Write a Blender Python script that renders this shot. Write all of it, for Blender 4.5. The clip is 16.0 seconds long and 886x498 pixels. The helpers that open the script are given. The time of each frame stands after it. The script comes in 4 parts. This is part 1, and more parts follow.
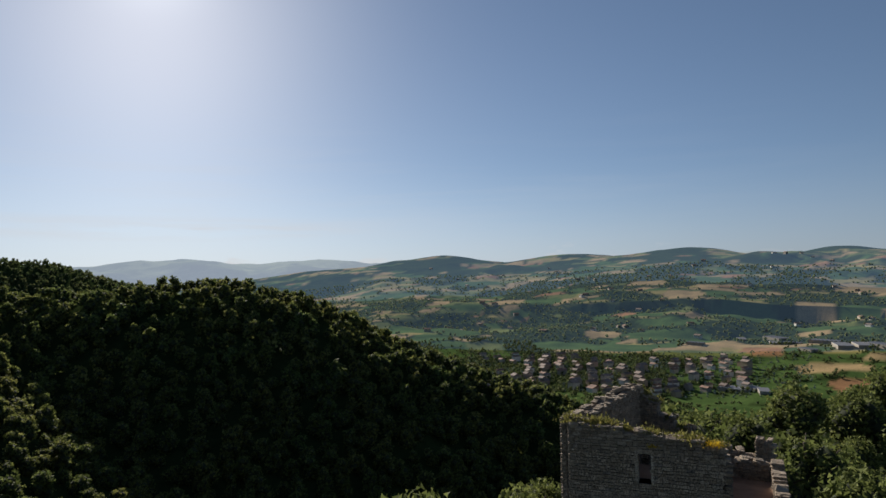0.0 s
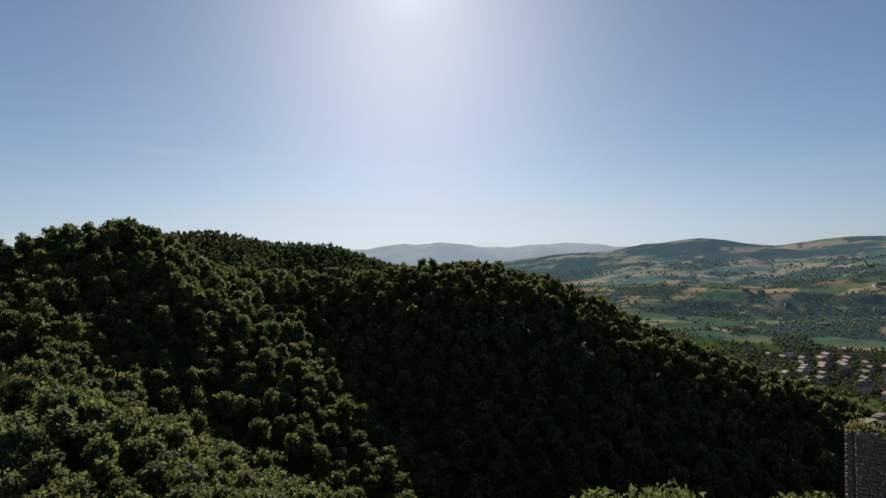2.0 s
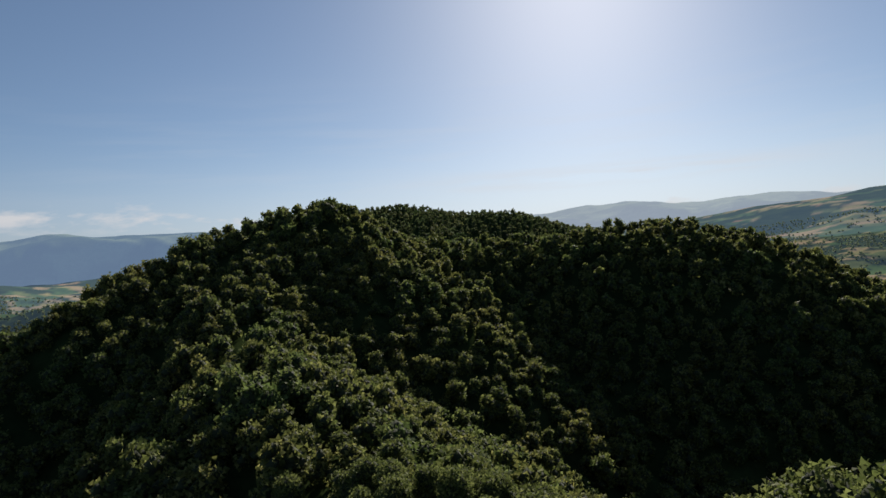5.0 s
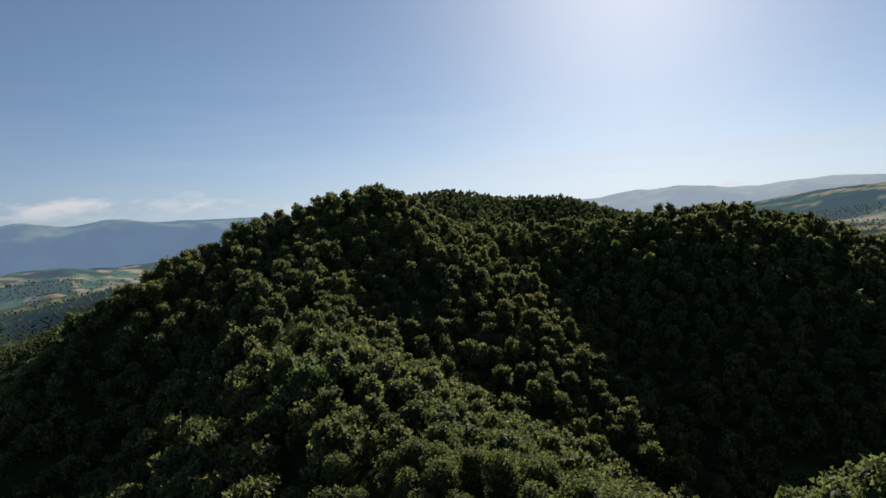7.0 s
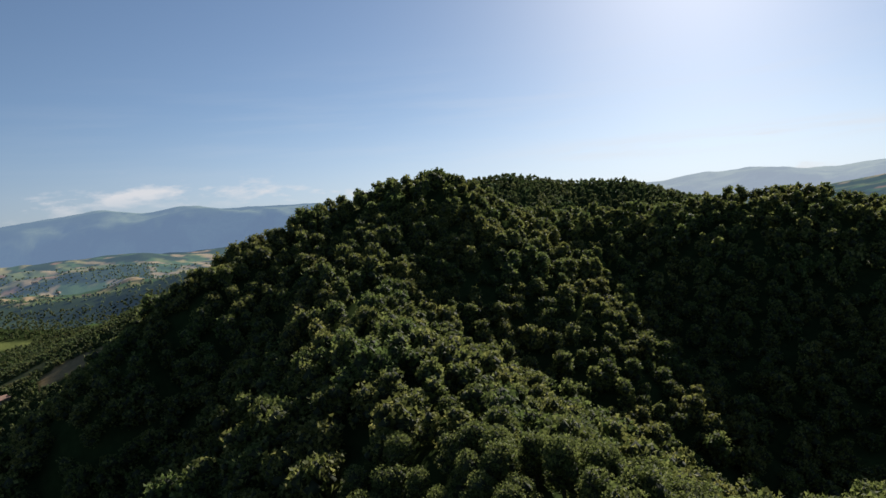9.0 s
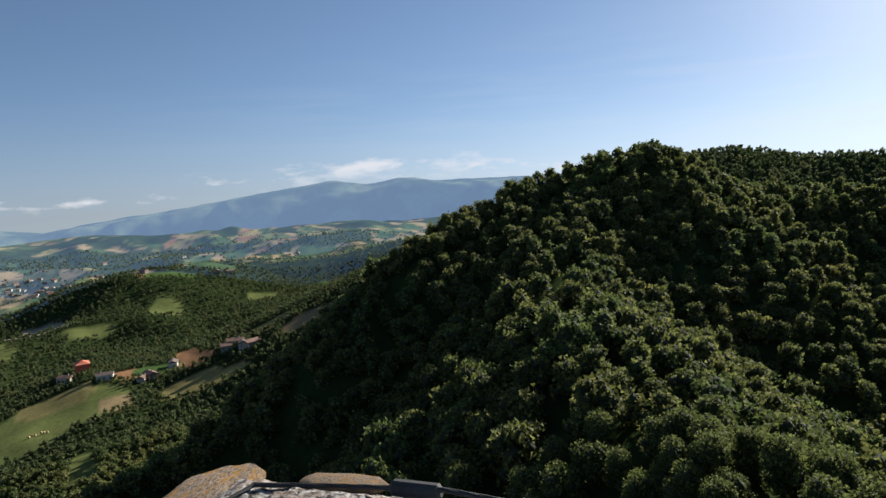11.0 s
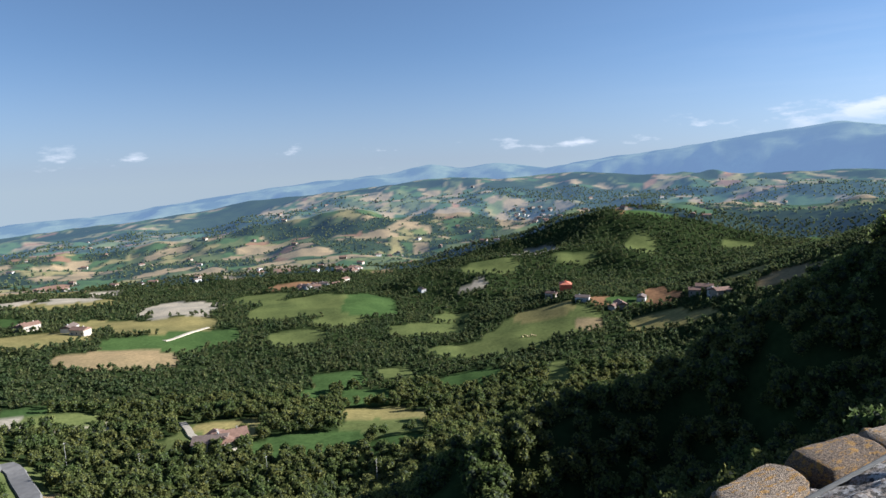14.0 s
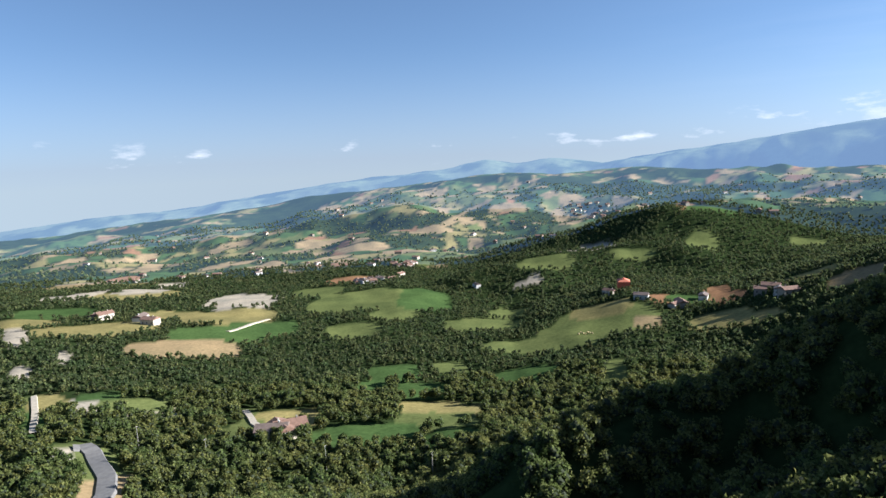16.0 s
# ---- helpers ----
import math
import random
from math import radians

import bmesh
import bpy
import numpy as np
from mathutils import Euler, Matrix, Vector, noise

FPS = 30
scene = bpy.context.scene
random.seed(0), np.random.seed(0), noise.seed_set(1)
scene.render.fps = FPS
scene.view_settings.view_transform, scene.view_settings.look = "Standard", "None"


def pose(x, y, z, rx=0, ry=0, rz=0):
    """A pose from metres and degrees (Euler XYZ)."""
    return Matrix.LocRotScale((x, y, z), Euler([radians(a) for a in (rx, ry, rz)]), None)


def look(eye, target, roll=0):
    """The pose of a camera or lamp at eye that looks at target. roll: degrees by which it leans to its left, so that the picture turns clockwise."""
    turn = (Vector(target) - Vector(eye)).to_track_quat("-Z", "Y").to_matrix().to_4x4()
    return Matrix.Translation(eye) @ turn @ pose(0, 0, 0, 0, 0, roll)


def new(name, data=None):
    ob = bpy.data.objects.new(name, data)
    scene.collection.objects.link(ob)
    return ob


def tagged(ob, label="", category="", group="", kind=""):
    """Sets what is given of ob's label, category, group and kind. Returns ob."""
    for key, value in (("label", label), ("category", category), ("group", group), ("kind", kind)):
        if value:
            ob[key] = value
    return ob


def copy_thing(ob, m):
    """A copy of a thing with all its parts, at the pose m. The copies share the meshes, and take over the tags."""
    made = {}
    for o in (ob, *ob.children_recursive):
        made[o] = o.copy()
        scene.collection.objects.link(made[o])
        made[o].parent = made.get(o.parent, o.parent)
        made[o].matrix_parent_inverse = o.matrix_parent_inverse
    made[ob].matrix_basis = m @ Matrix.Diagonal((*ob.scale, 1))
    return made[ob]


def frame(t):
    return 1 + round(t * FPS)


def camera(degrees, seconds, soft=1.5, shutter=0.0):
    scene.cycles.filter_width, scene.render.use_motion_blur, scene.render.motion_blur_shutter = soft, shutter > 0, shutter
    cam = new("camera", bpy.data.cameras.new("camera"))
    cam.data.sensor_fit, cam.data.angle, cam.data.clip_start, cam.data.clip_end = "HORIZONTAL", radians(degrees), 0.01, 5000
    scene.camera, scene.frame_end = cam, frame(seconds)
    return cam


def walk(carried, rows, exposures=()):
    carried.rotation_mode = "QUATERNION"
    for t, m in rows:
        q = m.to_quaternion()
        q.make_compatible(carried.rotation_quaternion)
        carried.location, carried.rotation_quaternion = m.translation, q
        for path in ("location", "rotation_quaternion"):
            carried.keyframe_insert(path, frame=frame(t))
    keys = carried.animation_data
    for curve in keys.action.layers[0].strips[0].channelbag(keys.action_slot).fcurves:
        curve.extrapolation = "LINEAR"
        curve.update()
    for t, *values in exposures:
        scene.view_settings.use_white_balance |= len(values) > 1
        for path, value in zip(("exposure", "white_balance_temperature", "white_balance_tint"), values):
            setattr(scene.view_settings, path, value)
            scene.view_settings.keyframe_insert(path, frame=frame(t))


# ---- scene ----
cam = camera(70.0, 16.0)

# seconds, yaw, pitch, roll
TURNS = [
    (0.0, 0.03, 2.00, 1.00),
    (0.5, 6.67, 2.03, 1.28),
    (1.0, 12.89, 2.18, 1.10),
    (1.5, 17.64, 1.75, 0.66),
    (2.0, 22.07, 0.80, 0.61),
    (2.5, 26.47, 0.07, 0.96),
    (3.0, 30.34, -0.65, 1.24),
    (3.5, 33.28, -1.36, 2.35),
    (4.0, 35.41, -1.48, 3.08),
    (6.5, 41.76, -2.52, 4.10),
    (7.0, 42.76, -2.79, 3.96),
    (7.5, 43.83, -3.09, 4.34),
    (8.0, 44.70, -3.21, 4.32),
    (10.5, 60.36, -4.76, 3.97),
    (11.0, 66.75, -4.93, 3.46),
    (11.5, 74.21, -5.12, 3.11),
    (12.0, 82.30, -5.22, 2.64),
    (12.5, 90.42, -5.87, 2.22),
    (13.0, 96.89, -6.90, 2.25),
    (13.5, 102.83, -7.68, 2.02),
    (14.0, 108.25, -8.13, 1.97),
    (14.5, 110.95, -8.55, 1.66),
    (15.0, 111.75, -8.52, 1.85),
    (15.5, 112.51, -8.44, 1.99),
    (16.0, 113.18, -8.36, 2.27),
]
EYES = [
    (0.0, -0.60, 0.62, 0.0), (4.0, -0.60, 0.62, 0.0), (8.0, -0.55, 0.55, -0.03), (10.5, -0.253, 0.088, -0.123), (11.0, -0.307, -0.045, -0.097),
    (11.5, -0.299, -0.212, -0.068), (12.0, -0.164, -0.412, -0.03), (12.5, 0.099, -0.647, 0.015), (13.0, 0.389, -0.877, 0.004),
    (13.5, 0.648, -1.131, -0.02), (14.0, 0.877, -1.366, -0.022), (14.5, 1.109, -1.54, -0.021), (15.0, 1.344, -1.684, -0.014),
    (15.5, 1.61, -1.93, 0.006), (16.0, 1.80, -2.12, 0.01),
]


def eye(t):
    return [float(np.interp(t, [e[0] for e in EYES], [e[k] for e in EYES])) for k in (1, 2, 3)]


walk(cam, [(t, pose(*eye(t), 90 + p, l, y)) for t, y, p, l in TURNS],
     [(0.0, 0.55, 6600, 10), (4.0, 0.6, 6600, 10), (8.0, 0.75, 6500, 10), (11.0, 0.95, 6300, 10), (13.0, 1.1, 5700, 10), (16.0, 1.47, 5750, 10)])

# ---- light ----
SUN_YAW, SUN_EL = 25.0, 23.5
world = bpy.data.worlds.new("sky")
scene.world = world
world.use_nodes = True
wn, wl = world.node_tree.nodes, world.node_tree.links


def wmath(op, a, b=None, c=None):
    n = wn.new("ShaderNodeMath")
    n.operation = op
    for k, v in enumerate((a, b, c)):
        if v is None:
            continue
        if isinstance(v, (int, float)):
            n.inputs[k].default_value = v
        else:
            wl.new(v, n.inputs[k])
    return n.outputs[0]


tc = wn.new("ShaderNodeTexCoord")
sep = wn.new("ShaderNodeSeparateXYZ")
wl.new(tc.outputs["Generated"], sep.inputs[0])
lift = wmath("MAXIMUM", wmath("ADD", sep.outputs[2], 0.085), 0.06)    # the haze of the valleys hides the sky's darkest rim
way = wn.new("ShaderNodeCombineXYZ")
for k, v in enumerate((sep.outputs[0], sep.outputs[1], lift)):
    wl.new(v, way.inputs[k])
sky = wn.new("ShaderNodeTexSky")
sky.sky_type = "NISHITA"
sky.sun_disc = False
sky.sun_elevation, sky.sun_rotation = radians(SUN_EL + 2.5), radians(-SUN_YAW)
sky.altitude, sky.air_density, sky.dust_density, sky.ozone_density = 900, 1.0, 0.45, 2.0
wl.new(way.outputs[0], sky.inputs[0])
# low bands of cloud
stretch = wn.new("ShaderNodeVectorMath")
stretch.operation = "MULTIPLY"
stretch.inputs[1].default_value = (1.0, 1.0, 3.4)
wl.new(tc.outputs["Generated"], stretch.inputs[0])
cn = wn.new("ShaderNodeTexNoise")
cn.inputs["Scale"].default_value, cn.inputs["Detail"].default_value, cn.inputs["Roughness"].default_value = 13.0, 8.0, 0.58
wl.new(stretch.outputs[0], cn.inputs["Vector"])
def facing(yaw, power):
    """1 towards that yaw, falling away to both sides."""
    d = wn.new("ShaderNodeVectorMath")
    d.operation = "DOT_PRODUCT"
    d.inputs[1].default_value = (-math.sin(radians(yaw)), math.cos(radians(yaw)), 0)
    wl.new(tc.outputs["Generated"], d.inputs[0])
    return wmath("POWER", wmath("MAXIMUM", d.outputs["Value"], 0.0), power)


def belt(middle, width):
    """1 at that height over the horizon, falling to 0 over the width."""
    return wmath("SUBTRACT", 1.0, wmath("MINIMUM", wmath("ABSOLUTE", wmath("MULTIPLY", wmath("SUBTRACT", sep.outputs[2], middle), 1.0 / width)), 1.0))


def above(v, low, gain):
    return wmath("MINIMUM", wmath("MAXIMUM", wmath("MULTIPLY", wmath("SUBTRACT", v, low), gain), 0.0), 1.0)


massif = facing(72, 22.0)
middle = wmath("ADD", 0.014, wmath("MULTIPLY", massif, 0.040))
band = belt(middle, 0.036)
puffs = above(wmath("ADD", wmath("ADD", cn.outputs[0], wmath("MULTIPLY", band, 0.16)), wmath("MULTIPLY", massif, 0.10)), 0.70, 6.0)
thin = wn.new("ShaderNodeVectorMath")
thin.operation = "MULTIPLY"
thin.inputs[1].default_value = (1.0, 1.0, 12.0)
wl.new(tc.outputs["Generated"], thin.inputs[0])
veil = wn.new("ShaderNodeTexNoise")
veil.inputs["Scale"].default_value, veil.inputs["Detail"].default_value = 4.5, 6.0
wl.new(thin.outputs[0], veil.inputs["Vector"])
streak = wmath("MULTIPLY", wmath("MULTIPLY", belt(0.068, 0.02), facing(24, 30.0)), above(veil.outputs[0], 0.40, 5.0))
cirrus = wmath("MULTIPLY", wmath("MULTIPLY", belt(0.13, 0.12), above(veil.outputs[0], 0.46, 3.0)), wmath("MULTIPLY", facing(30, 3.0), 0.22))
cloud = wmath("MINIMUM", wmath("ADD", wmath("ADD", wmath("MULTIPLY", puffs, wmath("MULTIPLY", band, 0.85)), wmath("MULTIPLY", streak, 0.6)), cirrus), 0.8)
# pale summer haze over the horizon, brighter towards the sun, and the glare round the sun
sun_way = wn.new("ShaderNodeVectorMath")
sun_way.operation = "DOT_PRODUCT"
GLARE_EL = SUN_EL + 3.2
sun_way.inputs[1].default_value = (-math.sin(radians(SUN_YAW)) * math.cos(radians(GLARE_EL)), math.cos(radians(SUN_YAW)) * math.cos(radians(GLARE_EL)), math.sin(radians(GLARE_EL)))
wl.new(tc.outputs["Generated"], sun_way.inputs[0])
toward = wmath("MAXIMUM", sun_way.outputs["Value"], 0.0)
rim = wmath("SUBTRACT", 1.0, wmath("MINIMUM", wmath("MAXIMUM", wmath("MULTIPLY", sep.outputs[2], 5.5), 0.0), 1.0))
rim = wmath("MULTIPLY", wmath("MULTIPLY", rim, rim), 0.72)
hz = wn.new("ShaderNodeMix")
hz.data_type = "RGBA"
wl.new(rim, hz.inputs[0])
wl.new(sky.outputs[0], hz.inputs[6])
pale = wn.new("ShaderNodeCombineColor")
bright = wmath("ADD", 3.7, wmath("MULTIPLY", wmath("POWER", toward, 3.0), 6.6))
for k, f in enumerate((0.94, 1.0, 1.10)):
    wl.new(wmath("MULTIPLY", bright, f), pale.inputs[k])
wl.new(pale.outputs[0], hz.inputs[7])
glare = wmath("ADD", wmath("MULTIPLY", wmath("POWER", toward, 420.0), 5.5), wmath("MULTIPLY", wmath("POWER", toward, 40.0), 2.6))
gl = wn.new("ShaderNodeMix")
gl.data_type, gl.blend_type = "RGBA", "ADD"
gl.inputs[0].default_value = 1.0
wl.new(hz.outputs[2], gl.inputs[6])
gc = wn.new("ShaderNodeCombineColor")
for k, f in enumerate((1.0, 0.99, 0.97)):
    wl.new(wmath("MULTIPLY", glare, f), gc.inputs[k])
wl.new(gc.outputs[0], gl.inputs[7])
mx = wn.new("ShaderNodeMix")
mx.data_type = "RGBA"
wl.new(cloud, mx.inputs[0])
wl.new(gl.outputs[2], mx.inputs[6])
mx.inputs[7].default_value = (8.2, 8.1, 8.3, 1)
wl.new(mx.outputs[2], wn["Background"].inputs[0])
wn["Background"].inputs[1].default_value = 0.053

sun_dir = Vector((-math.sin(radians(SUN_YAW)) * math.cos(radians(SUN_EL)),
                  math.cos(radians(SUN_YAW)) * math.cos(radians(SUN_EL)), math.sin(radians(SUN_EL))))
sun = new("sun", bpy.data.lights.new("sun", "SUN"))
sun.data.energy, sun.data.angle, sun.data.color = 5.0, radians(0.5), (1.0, 0.94, 0.85)
sun.matrix_world = look((0, 0, 0), -sun_dir)

# ---- materials ----
def material(name, rough=0.8, metal=0.0):
    m = bpy.data.materials.new(name)
    m.use_nodes = True
    b = m.node_tree.nodes["Principled BSDF"]
    b.inputs["Roughness"].default_value, b.inputs["Metallic"].default_value = rough, metal
    return m, m.node_tree.nodes, m.node_tree.links, b


def ramp(nodes, stops):
    r = nodes.new("ShaderNodeValToRGB")
    r.color_ramp.elements[0].position, r.color_ramp.elements[0].color = stops[0][0], (*stops[0][1], 1)
    r.color_ramp.elements[1].position, r.color_ramp.elements[1].color = stops[-1][0], (*stops[-1][1], 1)
    for p, c in stops[1:-1]:
        r.color_ramp.elements.new(p).color = (*c, 1)
    return r


def noise_tex(nodes, links, scale, detail=6, rough=0.6, coord="Object"):
    tc = nodes.new("ShaderNodeTexCoord")
    n = nodes.new("ShaderNodeTexNoise")
    n.inputs["Scale"].default_value, n.inputs["Detail"].default_value, n.inputs["Roughness"].default_value = scale, detail, rough
    links.new(tc.outputs[coord], n.inputs["Vector"])
    return n


def bump(nodes, links, b, height, strength, dist):
    k = nodes.new("ShaderNodeBump")
    k.inputs["Strength"].default_value, k.inputs["Distance"].default_value = strength, dist
    links.new(height, k.inputs["Height"])
    links.new(k.outputs[0], b.inputs["Normal"])


def mixed(nodes, links, a, b, fac, mode="MIX"):
    m = nodes.new("ShaderNodeMix")
    m.data_type, m.blend_type = "RGBA", mode
    for sock, v in ((m.inputs[0], fac), (m.inputs[6], a), (m.inputs[7], b)):
        if hasattr(v, "is_linked"):
            links.new(v, sock)
        else:
            sock.default_value = v if isinstance(v, float) else (*v, 1)
    return m.outputs[2]


def mat_leaves(name, dark, mid, light, glow=None, power=0.0):
    """Foliage: leaf clumps vary one by one, part of the light comes through."""
    m, n, l, b = material(name, 0.7)
    g = n.new("ShaderNodeNewGeometry")
    r = ramp(n, [(0.0, dark), (0.55, mid), (1.0, light)])
    l.new(g.outputs["Random Per Island"], r.inputs[0])
    big = noise_tex(n, l, 0.055, 3)
    tint = ramp(n, [(0.35, (0.75, 0.9, 0.75)), (0.65, (1.25, 1.1, 0.9))])
    l.new(big.outputs[0], tint.inputs[0])
    col = mixed(n, l, r.outputs[0], tint.outputs[0], 1.0, "MULTIPLY")
    l.new(col, b.inputs["Base Color"])
    b.inputs["Specular IOR Level"].default_value = 0.08
    # haze in front of far leaves, painted on as emission
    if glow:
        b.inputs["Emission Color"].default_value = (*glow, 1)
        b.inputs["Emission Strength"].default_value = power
    t = n.new("ShaderNodeBsdfTranslucent")
    l.new(col, t.inputs[0])
    mx = n.new("ShaderNodeMixShader")
    mx.inputs[0].default_value = 0.45
    l.new(b.outputs[0], mx.inputs[1])
    l.new(t.outputs[0], mx.inputs[2])
    l.new(mx.outputs[0], n["Material Output"].inputs[0])
    return m


def mat_land(name, glow=None, power=0.0):
    """Land cover: the crop or wood colour of each plot, with mottling; a distant one has the haze before it painted on
    as emission.
    """
    m, n, l, b = material(name, 0.95)
    a = n.new("ShaderNodeAttribute")
    a.attribute_name = "cover"
    big, fine = noise_tex(n, l, 0.02, 4), noise_tex(n, l, 0.35, 5, 0.7)
    c1 = ramp(n, [(0.3, (0.72, 0.75, 0.72)), (0.7, (1.2, 1.15, 1.05))])
    c2 = ramp(n, [(0.3, (0.7, 0.72, 0.7)), (0.7, (1.25, 1.22, 1.2))])
    l.new(big.outputs[0], c1.inputs[0])
    l.new(fine.outputs[0], c2.inputs[0])
    col = mixed(n, l, mixed(n, l, a.outputs["Color"], c1.outputs[0], 1.0, "MULTIPLY"), c2.outputs[0], 1.0, "MULTIPLY")
    l.new(col, b.inputs["Base Color"])
    b.inputs["Specular IOR Level"].default_value = 0.0
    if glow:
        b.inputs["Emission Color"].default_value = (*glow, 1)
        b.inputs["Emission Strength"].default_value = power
    return m


M_LEAF = mat_leaves("oak_leaves", (0.062, 0.076, 0.026), (0.128, 0.148, 0.052), (0.215, 0.228, 0.092))
# these leaves carry the blue haze as a faint glow of their own
M_LEAF_HAZE = mat_leaves("leaves_haze_glow", (0.075, 0.098, 0.040), (0.130, 0.156, 0.062), (0.200, 0.220, 0.090), (0.18, 0.30, 0.48), 0.075)
M_LEAF_MILD = mat_leaves("valley_leaves", (0.052, 0.072, 0.034), (0.095, 0.118, 0.054), (0.150, 0.172, 0.078))
M_LAND = mat_land("land")
# haze painted as a fixed bluish emission, stronger on the farther sheets
M_AIR0 = mat_land("land_thin_haze_glow", (0.18, 0.30, 0.48), 0.065)
M_AIR1 = mat_land("land_haze_glow", (0.18, 0.30, 0.48), 0.15)
M_AIR2 = mat_land("land_deep_haze_glow", (0.24, 0.36, 0.57), 0.33)
M_AIR3 = mat_land("land_bright_haze_glow", (0.38, 0.45, 0.56), 0.48)

# ---- the lie of the land ----
def polar(yaw, r, z=None):
    p = (-math.sin(radians(yaw)) * r, math.cos(radians(yaw)) * r)
    return p if z is None else (*p, z)


def value_noise(x, y, seed=0):
    xi, yi = np.floor(x).astype(np.int64), np.floor(y).astype(np.int64)
    fx, fy = x - xi, y - yi
    fx, fy = fx * fx * (3 - 2 * fx), fy * fy * (3 - 2 * fy)

    def hashed(a, b):
        h = (a * 374761393 + b * 668265263 + seed * 144269) & 0xFFFFFFFF
        h = ((h ^ (h >> 13)) * 1274126177) & 0xFFFFFFFF
        return ((h ^ (h >> 16)) & 0xFFFF) / 65535.0
    return ((hashed(xi, yi) * (1 - fx) + hashed(xi + 1, yi) * fx) * (1 - fy)
            + (hashed(xi, yi + 1) * (1 - fx) + hashed(xi + 1, yi + 1) * fx) * fy)


def fbm(x, y, size, octaves=4, seed=0):
    """Rolling noise about 0, one unit high, for features of that size in metres."""
    total, amp = 0, 0.5
    for k in range(octaves):
        total = total + amp * (2 * value_noise(x / size + 17 * k, y / size - 9 * k, seed + k) - 1)
        size, amp = size / 2, amp / 2
    return total


def smooth(v, a, b):
    s = np.clip((v - a) / (b - a), 0, 1)
    return s * s * (3 - 2 * s)


# crest lines of the hills: (slope of the flanks, rounding of the crest, points as yaw, distance, height)
RIDGES = {
    "castle_rock": (0.85, 9, ((-20, 4, -15.5), (-20, 42, -16.5), (-28, 60, -17.5), (-38, 85, -20))),
    "rock_foot": (0.8, 7, ((-12, 26, -16), (-6, 33, -16.5), (2, 37, -19), (14, 42, -24), (24, 48, -30))),
    "spur": (0.70, 12, ((22, 50, -36), (38, 68, -35), (50, 95, -34), (54, 125, -32), (57, 160, -25), (58, 195, -15), (54, 235, -4), (48.5, 265, 4))),
    "spur_foot": (0.70, 10, ((54, 125, -32), (61, 106, -40), (66, 90, -44))),
    "saddle": (0.6, 14, ((48.5, 265, 4), (43, 285, -9), (34, 300, -12), (28, 300, -9), (22, 300, -5), (17, 300, -10))),
    "dark_ridge": (0.62, 14, ((17, 300, -10), (13, 295, -18), (7, 290, -31), (-5, 280, -50), (-12, 270, -60), (-22, 255, -86))),
    "shoulder": (1.0, 9, ((48.3, 265, 6.6), (54, 255, 5.2), (59, 240, -0.3), (63.7, 220, -7.8), (69.1, 200, -17.3), (73.8, 185, -30.9), (77.2, 175, -39.0), (83.4, 168, -50.9), (89.2, 160, -59.8), (96, 150, -62.0), (104, 135, -66.0), (114, 112, -72.0))),
    "knoll": (0.42, 34, ((97.5, 1010, -188), (93, 1120, -146), (90, 1220, -152))),
    "hill_behind": (0.4, 30, ((52, 740, 20), (43, 700, 27), (37, 700, 14), (33, 690, 10), (29, 680, -6), (24, 640, -30))),
    "wooded_hills": (0.33, 40, ((103, 960, -165), (97.5, 1150, -150), (93.5, 1300, -117), (88, 1400, -116), (83, 1450, -136), (77, 1500, -128), (70, 1500, -103), (62, 1500, -110))),
    "slope_west": (0.17, 90, (
        (148.7, 3300, -335), (144.3, 3300, -349), (139.6, 3300, -378), (136.9, 3300, -289), (133.3, 3300, -255), (130.0, 3300, -222),
        (124.6, 3300, -188), (120.1, 3300, -166), (114.5, 3300, -151), (109.9, 3300, -114), (107.4, 3300, -108), (104.4, 3300, -126),
        (100.5, 3300, -105), (96.2, 3300, -96), (93.0, 3300, -108), (89.1, 3300, -130), (85.4, 3300, -130), (82.7, 3300, -154), (80.1, 3300, -115),
        (78.4, 3300, -127), (75.5, 3300, -90), (73, 3300, -125), (66, 3300, -160))),
    "slope_east": (0.15, 90, (
        (11.3, 3400, -22), (7.3, 3400, 34), (4.3, 3400, 49), (3.3, 3400, 51), (0.2, 3400, 66), (-3.4, 3400, 41), (-7.4, 3400, 25), (-11.4, 3400, 68),
        (-13.8, 3400, 70), (-17.2, 3400, 60), (-19.9, 3400, 96), (-21.5, 3400, 102), (-23.3, 3400, 70), (-24.7, 3400, 32), (-28.8, 3400, 42),
        (-30.7, 3400, 60), (-31.9, 3400, 78), (-35.0, 3400, 62), (-45, 3400, 70))),
}
